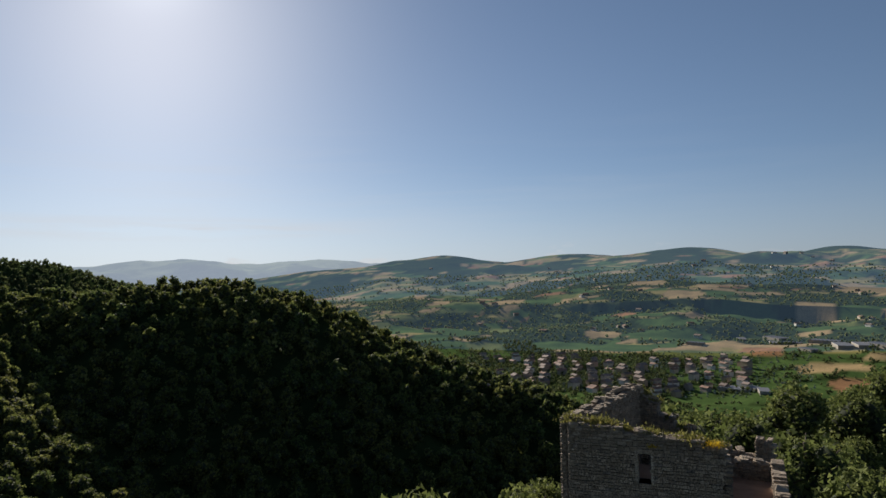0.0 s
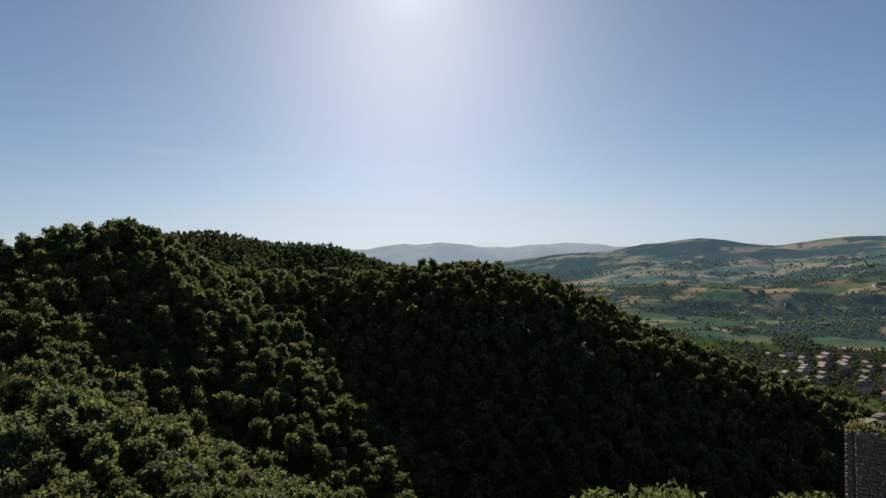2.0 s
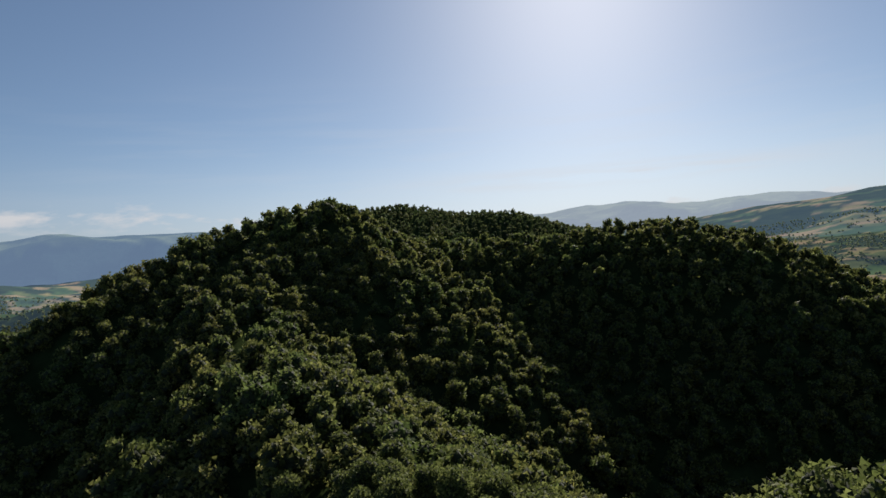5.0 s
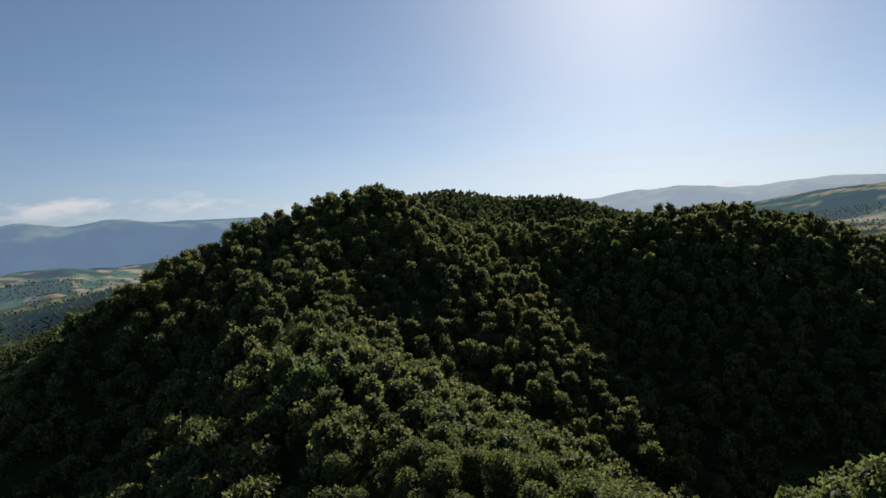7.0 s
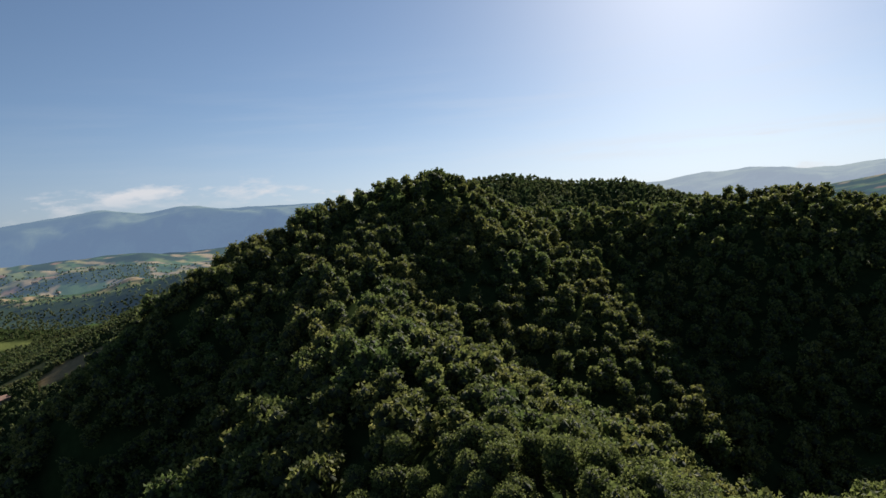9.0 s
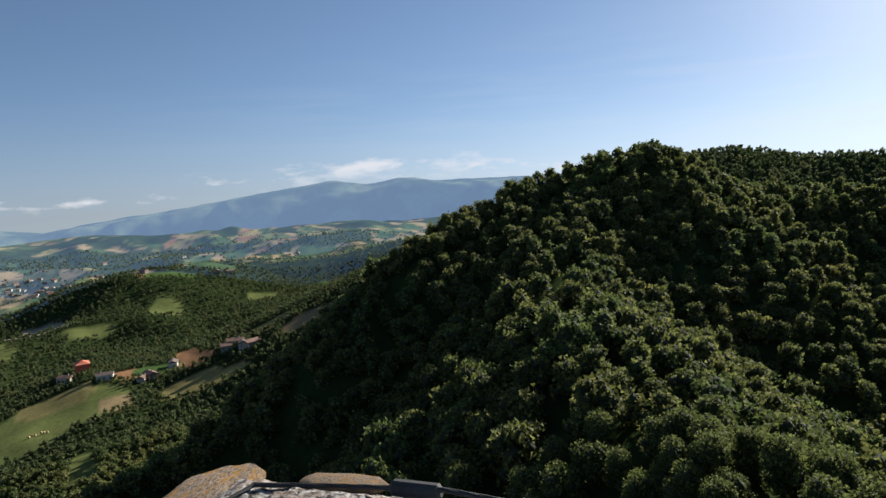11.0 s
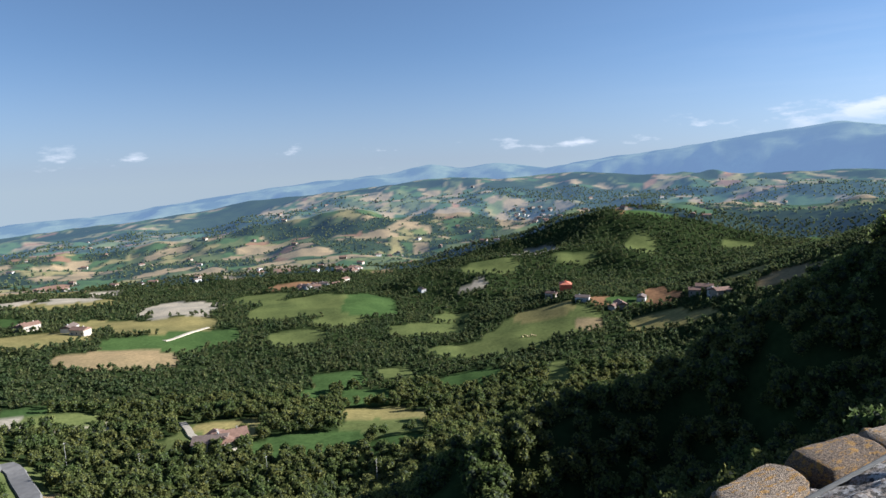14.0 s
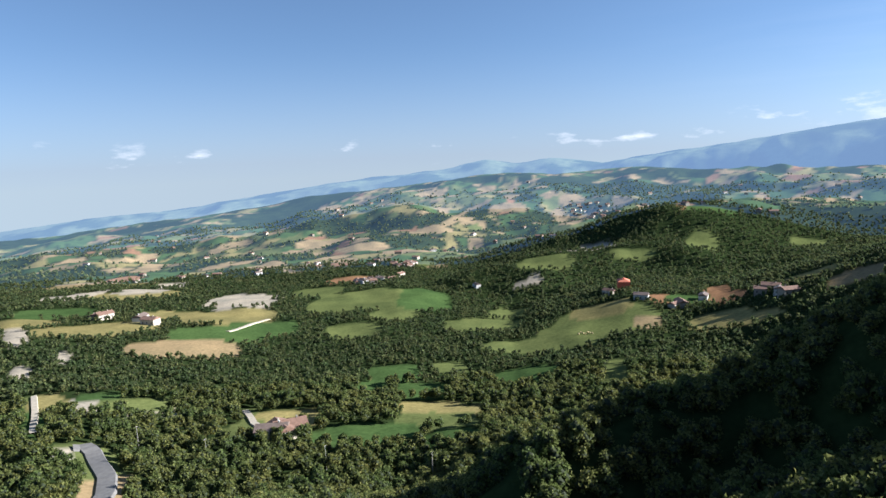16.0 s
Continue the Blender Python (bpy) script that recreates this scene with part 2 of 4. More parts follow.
FAR_RIDGES = {
    "mountains_west": (0.13, 60, (
        (52, 4650, 68), (59.8, 4650, 100), (64.8, 4650, 107), (67.4, 4650, 113), (70.6, 4650, 137), (71.9, 4650, 113), (74.9, 4650, 97),
        (76.3, 4650, 137), (78.9, 4650, 67), (83.6, 4650, 10), (88.0, 4650, -39), (91.0, 4650, -98), (95.1, 4650, -79), (99.2, 4650, -106),
        (101.2, 4650, -91), (104.2, 4650, -48), (106.7, 4650, -64), (109.2, 4650, -51), (111.6, 4650, -95), (114.5, 4650, -151),
        (116.8, 4650, -121), (120.3, 4650, -140), (124.6, 4650, -190), (128.5, 4650, -228), (136.7, 4650, -295), (140.5, 4650, -306),
        (143.0, 4650, -315), (146.4, 4650, -368), (148.6, 4650, -392), (160, 4650, -412))),
    "mountains_north": (0.13, 60, (
        (48, 4700, 60), (38, 4700, 40), (32.7, 4700, 61), (28.1, 4700, 71), (25.2, 4700, 100), (22.2, 4700, 113), (19.2, 4700, 84), (16.1, 4700, 71),
        (12.6, 4700, 91), (10.5, 4700, 91), (7.5, 4700, 49), (2.5, 4700, 84), (-5.9, 4700, 47), (-24.7, 4700, 65), (-26.2, 4700, 99),
        (-28.4, 4700, 75), (-31.5, 4700, 93), (-35.0, 4700, 66), (-42, 4700, 80))),
}


def crest(x, y, spec):
    slope, rnd, pts = spec
    best = np.full(x.shape, -1e9)
    p = [polar(*q[:2]) + (q[2],) for q in pts]
    for (ax, ay, az), (bx, by, bz) in zip(p, p[1:]):
        dx, dy = bx - ax, by - ay
        t = np.clip(((x - ax) * dx + (y - ay) * dy) / (dx * dx + dy * dy), 0, 1)
        d = np.hypot(x - ax - t * dx, y - ay - t * dy)
        best = np.maximum(best, az + t * (bz - az) - slope * (np.sqrt(d * d + rnd * rnd) - rnd))
    return best


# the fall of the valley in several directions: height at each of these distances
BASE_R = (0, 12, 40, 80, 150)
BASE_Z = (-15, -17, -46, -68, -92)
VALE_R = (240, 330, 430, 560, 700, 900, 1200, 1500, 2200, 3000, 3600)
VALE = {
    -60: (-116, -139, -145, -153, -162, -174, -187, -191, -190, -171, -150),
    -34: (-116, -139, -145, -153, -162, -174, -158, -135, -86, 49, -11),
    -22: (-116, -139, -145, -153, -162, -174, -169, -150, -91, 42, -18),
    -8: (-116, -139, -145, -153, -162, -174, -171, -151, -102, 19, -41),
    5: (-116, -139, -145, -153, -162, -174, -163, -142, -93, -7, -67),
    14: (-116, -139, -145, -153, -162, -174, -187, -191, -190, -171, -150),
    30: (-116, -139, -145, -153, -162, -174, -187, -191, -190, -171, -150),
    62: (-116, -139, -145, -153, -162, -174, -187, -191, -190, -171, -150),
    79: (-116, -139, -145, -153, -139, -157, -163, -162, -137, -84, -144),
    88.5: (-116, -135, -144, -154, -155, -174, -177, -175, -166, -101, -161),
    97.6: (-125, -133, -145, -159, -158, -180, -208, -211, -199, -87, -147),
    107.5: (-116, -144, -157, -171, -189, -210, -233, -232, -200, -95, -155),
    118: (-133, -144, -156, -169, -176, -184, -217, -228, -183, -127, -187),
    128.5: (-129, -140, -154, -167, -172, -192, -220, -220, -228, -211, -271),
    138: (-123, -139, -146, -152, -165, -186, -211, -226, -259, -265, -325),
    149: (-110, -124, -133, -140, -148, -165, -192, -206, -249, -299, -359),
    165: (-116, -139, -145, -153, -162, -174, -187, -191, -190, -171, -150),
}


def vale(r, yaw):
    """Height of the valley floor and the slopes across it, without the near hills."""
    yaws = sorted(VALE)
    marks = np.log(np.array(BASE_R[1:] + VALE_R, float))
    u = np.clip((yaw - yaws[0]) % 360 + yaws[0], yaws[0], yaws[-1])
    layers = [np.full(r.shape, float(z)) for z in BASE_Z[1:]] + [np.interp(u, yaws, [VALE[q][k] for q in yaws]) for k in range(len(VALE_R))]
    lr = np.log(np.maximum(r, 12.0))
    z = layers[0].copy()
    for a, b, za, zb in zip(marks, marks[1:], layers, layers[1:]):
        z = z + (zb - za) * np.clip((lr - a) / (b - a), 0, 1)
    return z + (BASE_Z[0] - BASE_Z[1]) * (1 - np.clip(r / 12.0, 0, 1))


def height(x, y):
    """Height of the ground in metres, above the eye's level on the tower."""
    x, y = np.asarray(x, float), np.asarray(y, float)
    r, yaw = np.hypot(x, y), np.degrees(np.arctan2(-x, y))
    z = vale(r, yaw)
    z = z + fbm(x, y, 330, 4, 3) * (9 * smooth(r, 300, 700) + 22 * smooth(r, 1250, 1900)) + fbm(x, y, 60, 3, 5) * 5 * smooth(r, 45, 150)
    z = z - 70 * np.abs(fbm(x, y, 430, 4, 33)) * smooth(r, 1350, 1800) * (1 - smooth(r, 2900, 3300))    # gullies between the spurs of the far slopes
    for k, spec in enumerate(RIDGES.values()):
        far, hills = spec[1] == 90, spec[1] in (34, 40)
        here = (r > 1900) if far else ((r > 500) & (r < 2600) if hills else (r < 1300))
        if not here.any():
            continue
        hx, hy, hr, hz = x[here], y[here], r[here], z[here]
        c = crest(hx, hy, spec)
        c = c + fbm(hx, hy, 500 if far else 190 if hills else 70, 4, 11 + k) * (34 if far else 30 if hills else 5) * smooth(hr, 60, 160)
        z[here] = np.maximum(hz, c) + 2.5 * np.exp(-((hz - c) / 6.0) ** 2) * (hr > 100)
    return z


def one_height(x, y):
    return float(height(np.array([x]), np.array([y]))[0])


# ---- land cover ----
TAN, STRAW, GREEN, LIME, WOOD, EARTH, PALE = ((0.275, 0.205, 0.118), (0.235, 0.200, 0.086), (0.060, 0.100, 0.034), (0.115, 0.135, 0.050),
                                              (0.028, 0.042, 0.016), (0.25, 0.14, 0.08), (0.38, 0.33, 0.27))


def plots(x, y, size, seed):
    """The plot each point lies in, as a number 0 to 1 of its own, and how near it lies to the plot's edge, 0 at the edge."""
    wx, wy = x + fbm(x, y, 300, 3, seed) * 60, y + fbm(x, y, 300, 3, seed + 5) * 60
    u, v = wx / size, wy / (size * 0.55)
    iu, iv = np.floor(u), np.floor(v)
    d1, d2, who = np.full(x.shape, 9.0), np.full(x.shape, 9.0), np.zeros(x.shape)
    for a in (-1, 0, 1):
        for b in (-1, 0, 1):
            cu, cv = iu + a, iv + b
            ju, jv = value_noise(cu * 1.0, cv * 1.0, seed + 30), value_noise(cu * 1.0, cv * 1.0, seed + 31)
            d = np.hypot(cu + ju - u, cv + jv - v)
            nearer = d < d1
            d2 = np.where(nearer, d1, np.minimum(d2, d))
            who = np.where(nearer, value_noise(cu * 1.0, cv * 1.0, seed + 32), who)
            d1 = np.minimum(d1, d)
    return who, (d2 - d1) * size * 0.5


# fields and slips that stand out: (yaw, distance, half width across, half depth, colour)
FIELDS_WEST_1 = [
    (99.5, 592, 48, 52, LIME), (105.7, 539, 48, 20, LIME), (102.1, 563, 30, 37, LIME), (99.5, 641, 29, 21, STRAW), (95.6, 578, 11, 19, TAN),
    (94.5, 665, 13, 19, EARTH), (92.2, 669, 23, 17, GREEN), (89.9, 737, 13, 45, EARTH), (89.0, 670, 17, 31, EARTH), (89.7, 572, 24, 23, STRAW),
    (87.1, 560, 20, 9, STRAW), (98.3, 416, 7, 47, LIME), (110.3, 653, 47, 31, LIME), (107.7, 743, 26, 44, LIME), (119.0, 458, 22, 24, GREEN),
    (116.4, 411, 18, 19, GREEN), (121.1, 421, 11, 17, GREEN), (106.8, 435, 22, 17, GREEN), (113.6, 473, 15, 11, LIME),
]
FIELDS_WEST_2 = [
    (115.4, 365, 19, 13, STRAW), (111.1, 357, 12, 9, STRAW), (114.4, 330, 25, 19, LIME), (121.4, 312, 28, 11, GREEN), (113.4, 293, 17, 14, GREEN),
    (129.0, 355, 16, 14, STRAW), (132.5, 342, 13, 8, LIME), (120.7, 820, 63, 79, LIME), (123.8, 790, 32, 54, LIME), (118.7, 702, 28, 26, LIME),
    (115.6, 813, 33, 86, GREEN), (122.4, 635, 26, 29, LIME), (125.2, 954, 38, 79, LIME), (122.1, 1090, 47, 45, EARTH), (131.6, 889, 43, 105, PALE),
    (133.1, 746, 52, 58, STRAW), (134.6, 642, 45, 32, GREEN), (130.3, 665, 33, 28, GREEN), (137.6, 787, 39, 53, STRAW),
]
FIELDS_WEST_3 = [
    (137.0, 573, 41, 27, TAN), (143.5, 691, 63, 49, STRAW), (147.9, 780, 33, 39, STRAW), (146.0, 860, 44, 41, GREEN), (144.0, 1105, 54, 45, PALE),
    (140.0, 1062, 60, 45, STRAW), (139.5, 1120, 38, 45, PALE), (137.3, 1230, 24, 39, PALE), (148.8, 677, 9, 65, PALE), (148.9, 531, 8, 20, PALE),
    (145.9, 560, 4, 19, PALE), (145.7, 419, 8, 11, PALE), (144.2, 406, 13, 8, PALE), (139.7, 391, 13, 7, PALE), (143.9, 429, 12, 6, GREEN),
    (141.3, 410, 21, 8, LIME), (147.4, 427, 9, 16, STRAW), (147.1, 319, 5, 9, PALE),
]
FIELDS_WEST_4 = [
    (106.1, 899, 22, 12, PALE), (102.7, 1138, 24, 45, PALE), (100.0, 1165, 38, 45, PALE), (104.5, 1005, 41, 45, LIME), (108.6, 1200, 31, 45, LIME),
    (96.6, 1052, 32, 22, LIME), (91.1, 1135, 26, 45, LIME), (92.3, 1298, 16, 19, EARTH), (90.3, 1291, 44, 19, GREEN), (87.3, 1384, 55, 38, GREEN),
    (83.2, 1211, 26, 30, LIME), (79.7, 608, 23, 21, TAN), (83.1, 677, 28, 28, STRAW), (120.9, 1633, 62, 51, TAN), (115.8, 1530, 32, 48, TAN),
    (114.1, 1935, 59, 50, TAN), (111.6, 2108, 34, 46, TAN), (107.4, 2263, 56, 43, TAN), (110.6, 1777, 22, 70, TAN), (124.8, 1955, 66, 70, TAN),
    (116.9, 1383, 37, 45, GREEN),
]
FIELDS_EAST_1 = [
    (1.3, 1567, 146, 70, GREEN), (-5.3, 1660, 49, 70, LIME), (-14.0, 1526, 38, 52, TAN), (-10.7, 1382, 68, 45, GREEN), (-15.1, 1350, 67, 45, GREEN),
    (-3.7, 1328, 39, 45, LIME), (-19.3, 1513, 90, 56, GREEN), (-19.3, 1663, 71, 45, GREEN), (-20.7, 1983, 54, 70, TAN), (-5.6, 2023, 64, 70, TAN),
    (-10.4, 2446, 24, 50, TAN), (-8.8, 1994, 57, 70, GREEN), (4.3, 2310, 68, 60, GREEN), (2.1, 2227, 22, 67, TAN), (-18.0, 2196, 55, 54, TAN),
    (-23.0, 2312, 58, 70, GREEN), (-25.9, 1845, 78, 70, GREEN), (-22.6, 2137, 34, 41, TAN),
]
FIELDS_EAST_2 = [
    (-30.2, 1919, 48, 60, TAN), (-30.2, 1566, 32, 43, TAN), (-30.9, 1646, 59, 70, GREEN), (-33.5, 1590, 40, 70, GREEN), (-33.5, 1891, 49, 70, GREEN),
    (-26.4, 1306, 42, 45, EARTH), (-21.9, 1291, 75, 33, LIME), (-25.7, 1192, 59, 45, GREEN), (-33.0, 1034, 35, 45, EARTH), (-28.9, 988, 33, 39, GREEN),
    (-31.2, 1161, 48, 43, TAN), (-33.2, 2230, 56, 52, TAN), (-34.3, 1258, 20, 24, TAN), (-21.8, 985, 12, 20, GREEN),
]
FIELDS = FIELDS_WEST_1 + FIELDS_WEST_2 + FIELDS_WEST_3 + FIELDS_WEST_4 + FIELDS_EAST_1 + FIELDS_EAST_2


ROAD = ((146.2, 325), (145.3, 325), (144.9, 318), (144.6, 298), (144.2, 277), (144.5, 254), (147.0, 215))
TRACK = ((148.2, 442), (148.3, 409), (148.7, 353))
LANE = ((132.6, 381), (132.0, 349), (130.6, 328))
FARM_TRACK = ((133.3, 651), (131.5, 675), (129.7, 707))


def road_near(x, y):
    """1 where the strip along the road is kept clear of trees."""
    out = np.zeros(x.shape)
    for line, half in ((ROAD, 9.0), (TRACK, 6.0), (LANE, 6.0)):
        flat = crest(x, y, (1.0, 0.01, tuple((*p, 0.0) for p in line)))
        out = np.maximum(out, flat > -half)
    return out


def cover(x, y):
    """Colour of the land and how wooded it is, 0 to 1."""
    r, yaw = np.hypot(x, y), np.degrees(np.arctan2(-x, y))
    who, edge = plots(x, y, 150, 40)
    who2, edge2 = plots(x, y, 95, 60)
    west = smooth(yaw, 60, 80)
    w = fbm(x, y, 260, 4, 71) + 0.35 * fbm(x, y, 90, 3, 75)
    limit = -0.34 + 0.46 * smooth(r, 800, 1500) * west + 0.48 * (1 - west)
    wood = smooth(w, limit - 0.03, limit + 0.03)
    wood = np.maximum(wood, (who < 0.18) * 1.0)
    wood = np.maximum(wood, west * (1 - smooth(r, 1180, 1320)))
    tone = np.stack([np.full(x.shape, c) for c in GREEN], -1)
    pick = (who2 * 7.13) % 1.0
    for lo, hi, c in ((0.0, 0.27, TAN), (0.27, 0.45, STRAW), (0.45, 0.66, LIME), (0.66, 0.72, EARTH)):
        tone = np.where(((pick >= lo) & (pick < hi))[..., None], np.array(c), tone)
    tone = np.where(((yaw < 0) & (r < 1300))[..., None], np.array(GREEN) * 0.9, tone)
    wood = np.maximum(wood, 0.9 * (edge2 < 5) * (value_noise(x / 60, y / 60, 91) > 0.35))
    wood = np.maximum(wood, (r > 2500) * (yaw < 30) * smooth(w, 0.04, 0.12))
    wood = np.maximum(wood, (r > 2900) * (yaw > 50) * smooth(w, -0.05, 0.03))
    lit = np.zeros(x.shape)
    for fy, fr, hw, hd, c in FIELDS:
        if fr < 1300:    # a clearing keeps its hem free of trees
            hw, hd = hw + 1, hd + 4
        px, py = polar(fy, fr - (3 if fr < 1300 else 0))
        across = (x - px) * math.cos(radians(fy)) + (y - py) * math.sin(radians(fy))
        deep = -(x - px) * math.sin(radians(fy)) + (y - py) * math.cos(radians(fy))
        q = (np.abs(across / hw) ** 3 + np.abs(deep / hd) ** 3) + (1.6 if c is PALE else 1.0) * fbm(x, y, 24 if c is PALE else 60, 3, 83)
        inside = q < 1
        tone = np.where(inside[..., None], np.array(c), tone)
        lit = np.maximum(lit, inside)
    wood = wood * (1 - lit)
    near = np.maximum((r < 360) * 1.0, ((r < 900) & (yaw > -5) & (yaw < 78)) * 1.0)
    near = np.maximum(near, (r < 520) * (1 - lit) * (value_noise(x / 90, y / 90, 95) > 0.25))
    near = np.maximum(near, np.maximum(crest(x, y, RIDGES["wooded_hills"]), crest(x, y, RIDGES["knoll"])) > height(x, y) - 18) * (1 - lit * (r > 270))
    wood = np.maximum(wood, near) * (1 - road_near(x, y))
    tone = tone * (1 - wood[..., None]) + np.array(WOOD) * wood[..., None]
    return tone, wood


def far_cover(x, y):
    w = smooth(fbm(x, y, 160, 4, 301), -0.1, 0.2)[..., None]
    return np.array(WOOD) * w + np.array((0.10, 0.12, 0.06)) * (1 - w), w


def sheet(name, rings, mat, kind_label, hfun, yaws, covers=cover):
    """A sheet of ground between two rings, as one mesh with its cover in a colour attribute."""
    rr, aa = np.meshgrid(rings, np.radians(yaws), indexing="ij")
    x, y = -np.sin(aa) * rr, np.cos(aa) * rr
    z = hfun(x, y)
    n, m = rr.shape
    idx = np.arange(n * m).reshape(n, m)
    quads = np.stack([idx[:-1, :-1], idx[:-1, 1:], idx[1:, 1:], idx[1:, :-1]], -1).reshape(-1, 4)
    me = bpy.data.meshes.new(name)
    me.vertices.add(n * m)
    me.vertices.foreach_set("co", np.stack([x, y, z], -1).astype(np.float32).ravel())
    me.loops.add(quads.size)
    me.loops.foreach_set("vertex_index", quads[:, ::-1].astype(np.int32).ravel())
    me.polygons.add(len(quads))
    me.polygons.foreach_set("loop_start", np.arange(0, quads.size, 4, dtype=np.int32))
    me.polygons.foreach_set("use_smooth", np.ones(len(quads), bool))
    me.update()
    tone, _ = covers(x, y)
    at = me.color_attributes.new("cover", "FLOAT_COLOR", "POINT")
    at.data.foreach_set("color", np.concatenate([tone, np.ones((n, m, 1))], -1).astype(np.float32).ravel())
    me.materials.append(mat)
    ob = new(name, me)
    return tagged(ob, kind_label, "ground", kind="structure")


YAWS = np.concatenate([np.arange(-44, 158, 0.33), np.arange(160, 317, 4), [316]])


def rings(a, b, ratio):
    k = int(math.ceil(math.log(b / a) / math.log(ratio)))
    return a * (b / a) ** (np.arange(k + 1) / k)


def far_height(x, y):
    r = np.hypot(x, y)
    z = np.full(x.shape, -480.0)
    for k, spec in enumerate(FAR_RIDGES.values()):
        z = np.maximum(z, crest(x, y, spec) + fbm(x, y, 260, 5, 200 + k) * 22)
    folds = np.abs(fbm(x, y, 520, 5, 240))
    return -480 + (z + 480) * smooth(r, 3450, 4300) - 110 * folds * smooth(4640 - r, 20, 500)


sheet("ground", np.concatenate([[0.5], rings(2.5, 1300, 1.021)]), M_LAND, "wooded hillsides and valley floor with a patchwork of fields", height, YAWS)
# from here outward the sheets glow with painted haze
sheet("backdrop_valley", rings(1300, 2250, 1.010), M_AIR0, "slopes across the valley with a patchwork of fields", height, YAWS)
sheet("backdrop_slopes", rings(2250, 4100, 1.011), M_AIR1, "distant hillsides with fields and woods, blue haze painted as glow", height, YAWS[:613])
sheet("backdrop_mountains", rings(3500, 4950, 1.010), M_AIR2, "far blue mountain ridges, haze painted as glow", far_height, YAWS[(YAWS > 48) & (YAWS < 158)], far_cover)
sheet("backdrop_mountains_north", rings(3500, 4950, 1.010), M_AIR3, "far pale mountain ridges, sunlit haze painted as glow", far_height, YAWS[YAWS < 48.5], far_cover)


# ---- building helpers ----
def part(name, bm, mat, parent=None, label=""):
    me = bpy.data.meshes.new(name)
    bm.to_mesh(me)
    bm.free()
    me.materials.append(mat)
    ob = new(name, me)
    ob.parent = parent
    return tagged(ob, label)


def box(bm, x0, x1, y0, y1, z0, z1):
    v = [bm.verts.new(p) for p in ((x0, y0, z0), (x1, y0, z0), (x1, y1, z0), (x0, y1, z0), (x0, y0, z1), (x1, y0, z1), (x1, y1, z1), (x0, y1, z1))]
    for f in ((3, 2, 1, 0), (4, 5, 6, 7), (0, 1, 5, 4), (1, 2, 6, 5), (2, 3, 7, 6), (3, 0, 4, 7)):
        bm.faces.new([v[k] for k in f])
    return v


def tube(bm, points, radii, sides=6):
    """A tapered tube along points."""
    last = None
    for k, p in enumerate(points):
        p = Vector(p)
        way = Vector(points[min(k + 1, len(points) - 1)]) - Vector(points[max(k - 1, 0)])
        q = way.to_track_quat("Z", "Y")
        ring = [bm.verts.new(p + q @ Vector((math.cos(a) * radii[k], math.sin(a) * radii[k], 0))) for a in (2 * math.pi * s / sides for s in range(sides))]
        if last:
            for s in range(sides):
                bm.faces.new((last[s], last[(s + 1) % sides], ring[(s + 1) % sides], ring[s]))
        last = ring
    bm.faces.new(last)


def plain(name, color, rough=0.8, metal=0.0, scale=3.0, amount=0.25, relief=0.0):
    """A surface with mottling and a little relief."""
    m, n, l, b = material(name, rough, metal)
    t1, t2 = noise_tex(n, l, scale, 6), noise_tex(n, l, scale * 9, 4, 0.7)
    lo, hi = 1 - amount, 1 + amount
    c1, c2 = ramp(n, [(0.3, (lo,) * 3), (0.7, (hi,) * 3)]), ramp(n, [(0.3, (1 - amount * 0.6,) * 3), (0.7, (1 + amount * 0.6,) * 3)])
    l.new(t1.outputs[0], c1.inputs[0])
    l.new(t2.outputs[0], c2.inputs[0])
    l.new(mixed(n, l, mixed(n, l, color, c1.outputs[0], 1.0, "MULTIPLY"), c2.outputs[0], 1.0, "MULTIPLY"), b.inputs["Base Color"])
    if relief:
        bump(n, l, b, t2.outputs[0], 0.8, relief)
    return m

# ---- trees ----
OCTA = (np.array([(1, 0, 0), (-1, 0, 0), (0, 1, 0), (0, -1, 0), (0, 0, 1), (0, 0, -1)], float),
        np.array([(0, 2, 4), (2, 1, 4), (1, 3, 4), (3, 0, 4), (2, 0, 5), (1, 2, 5), (3, 1, 5), (0, 3, 5)]))


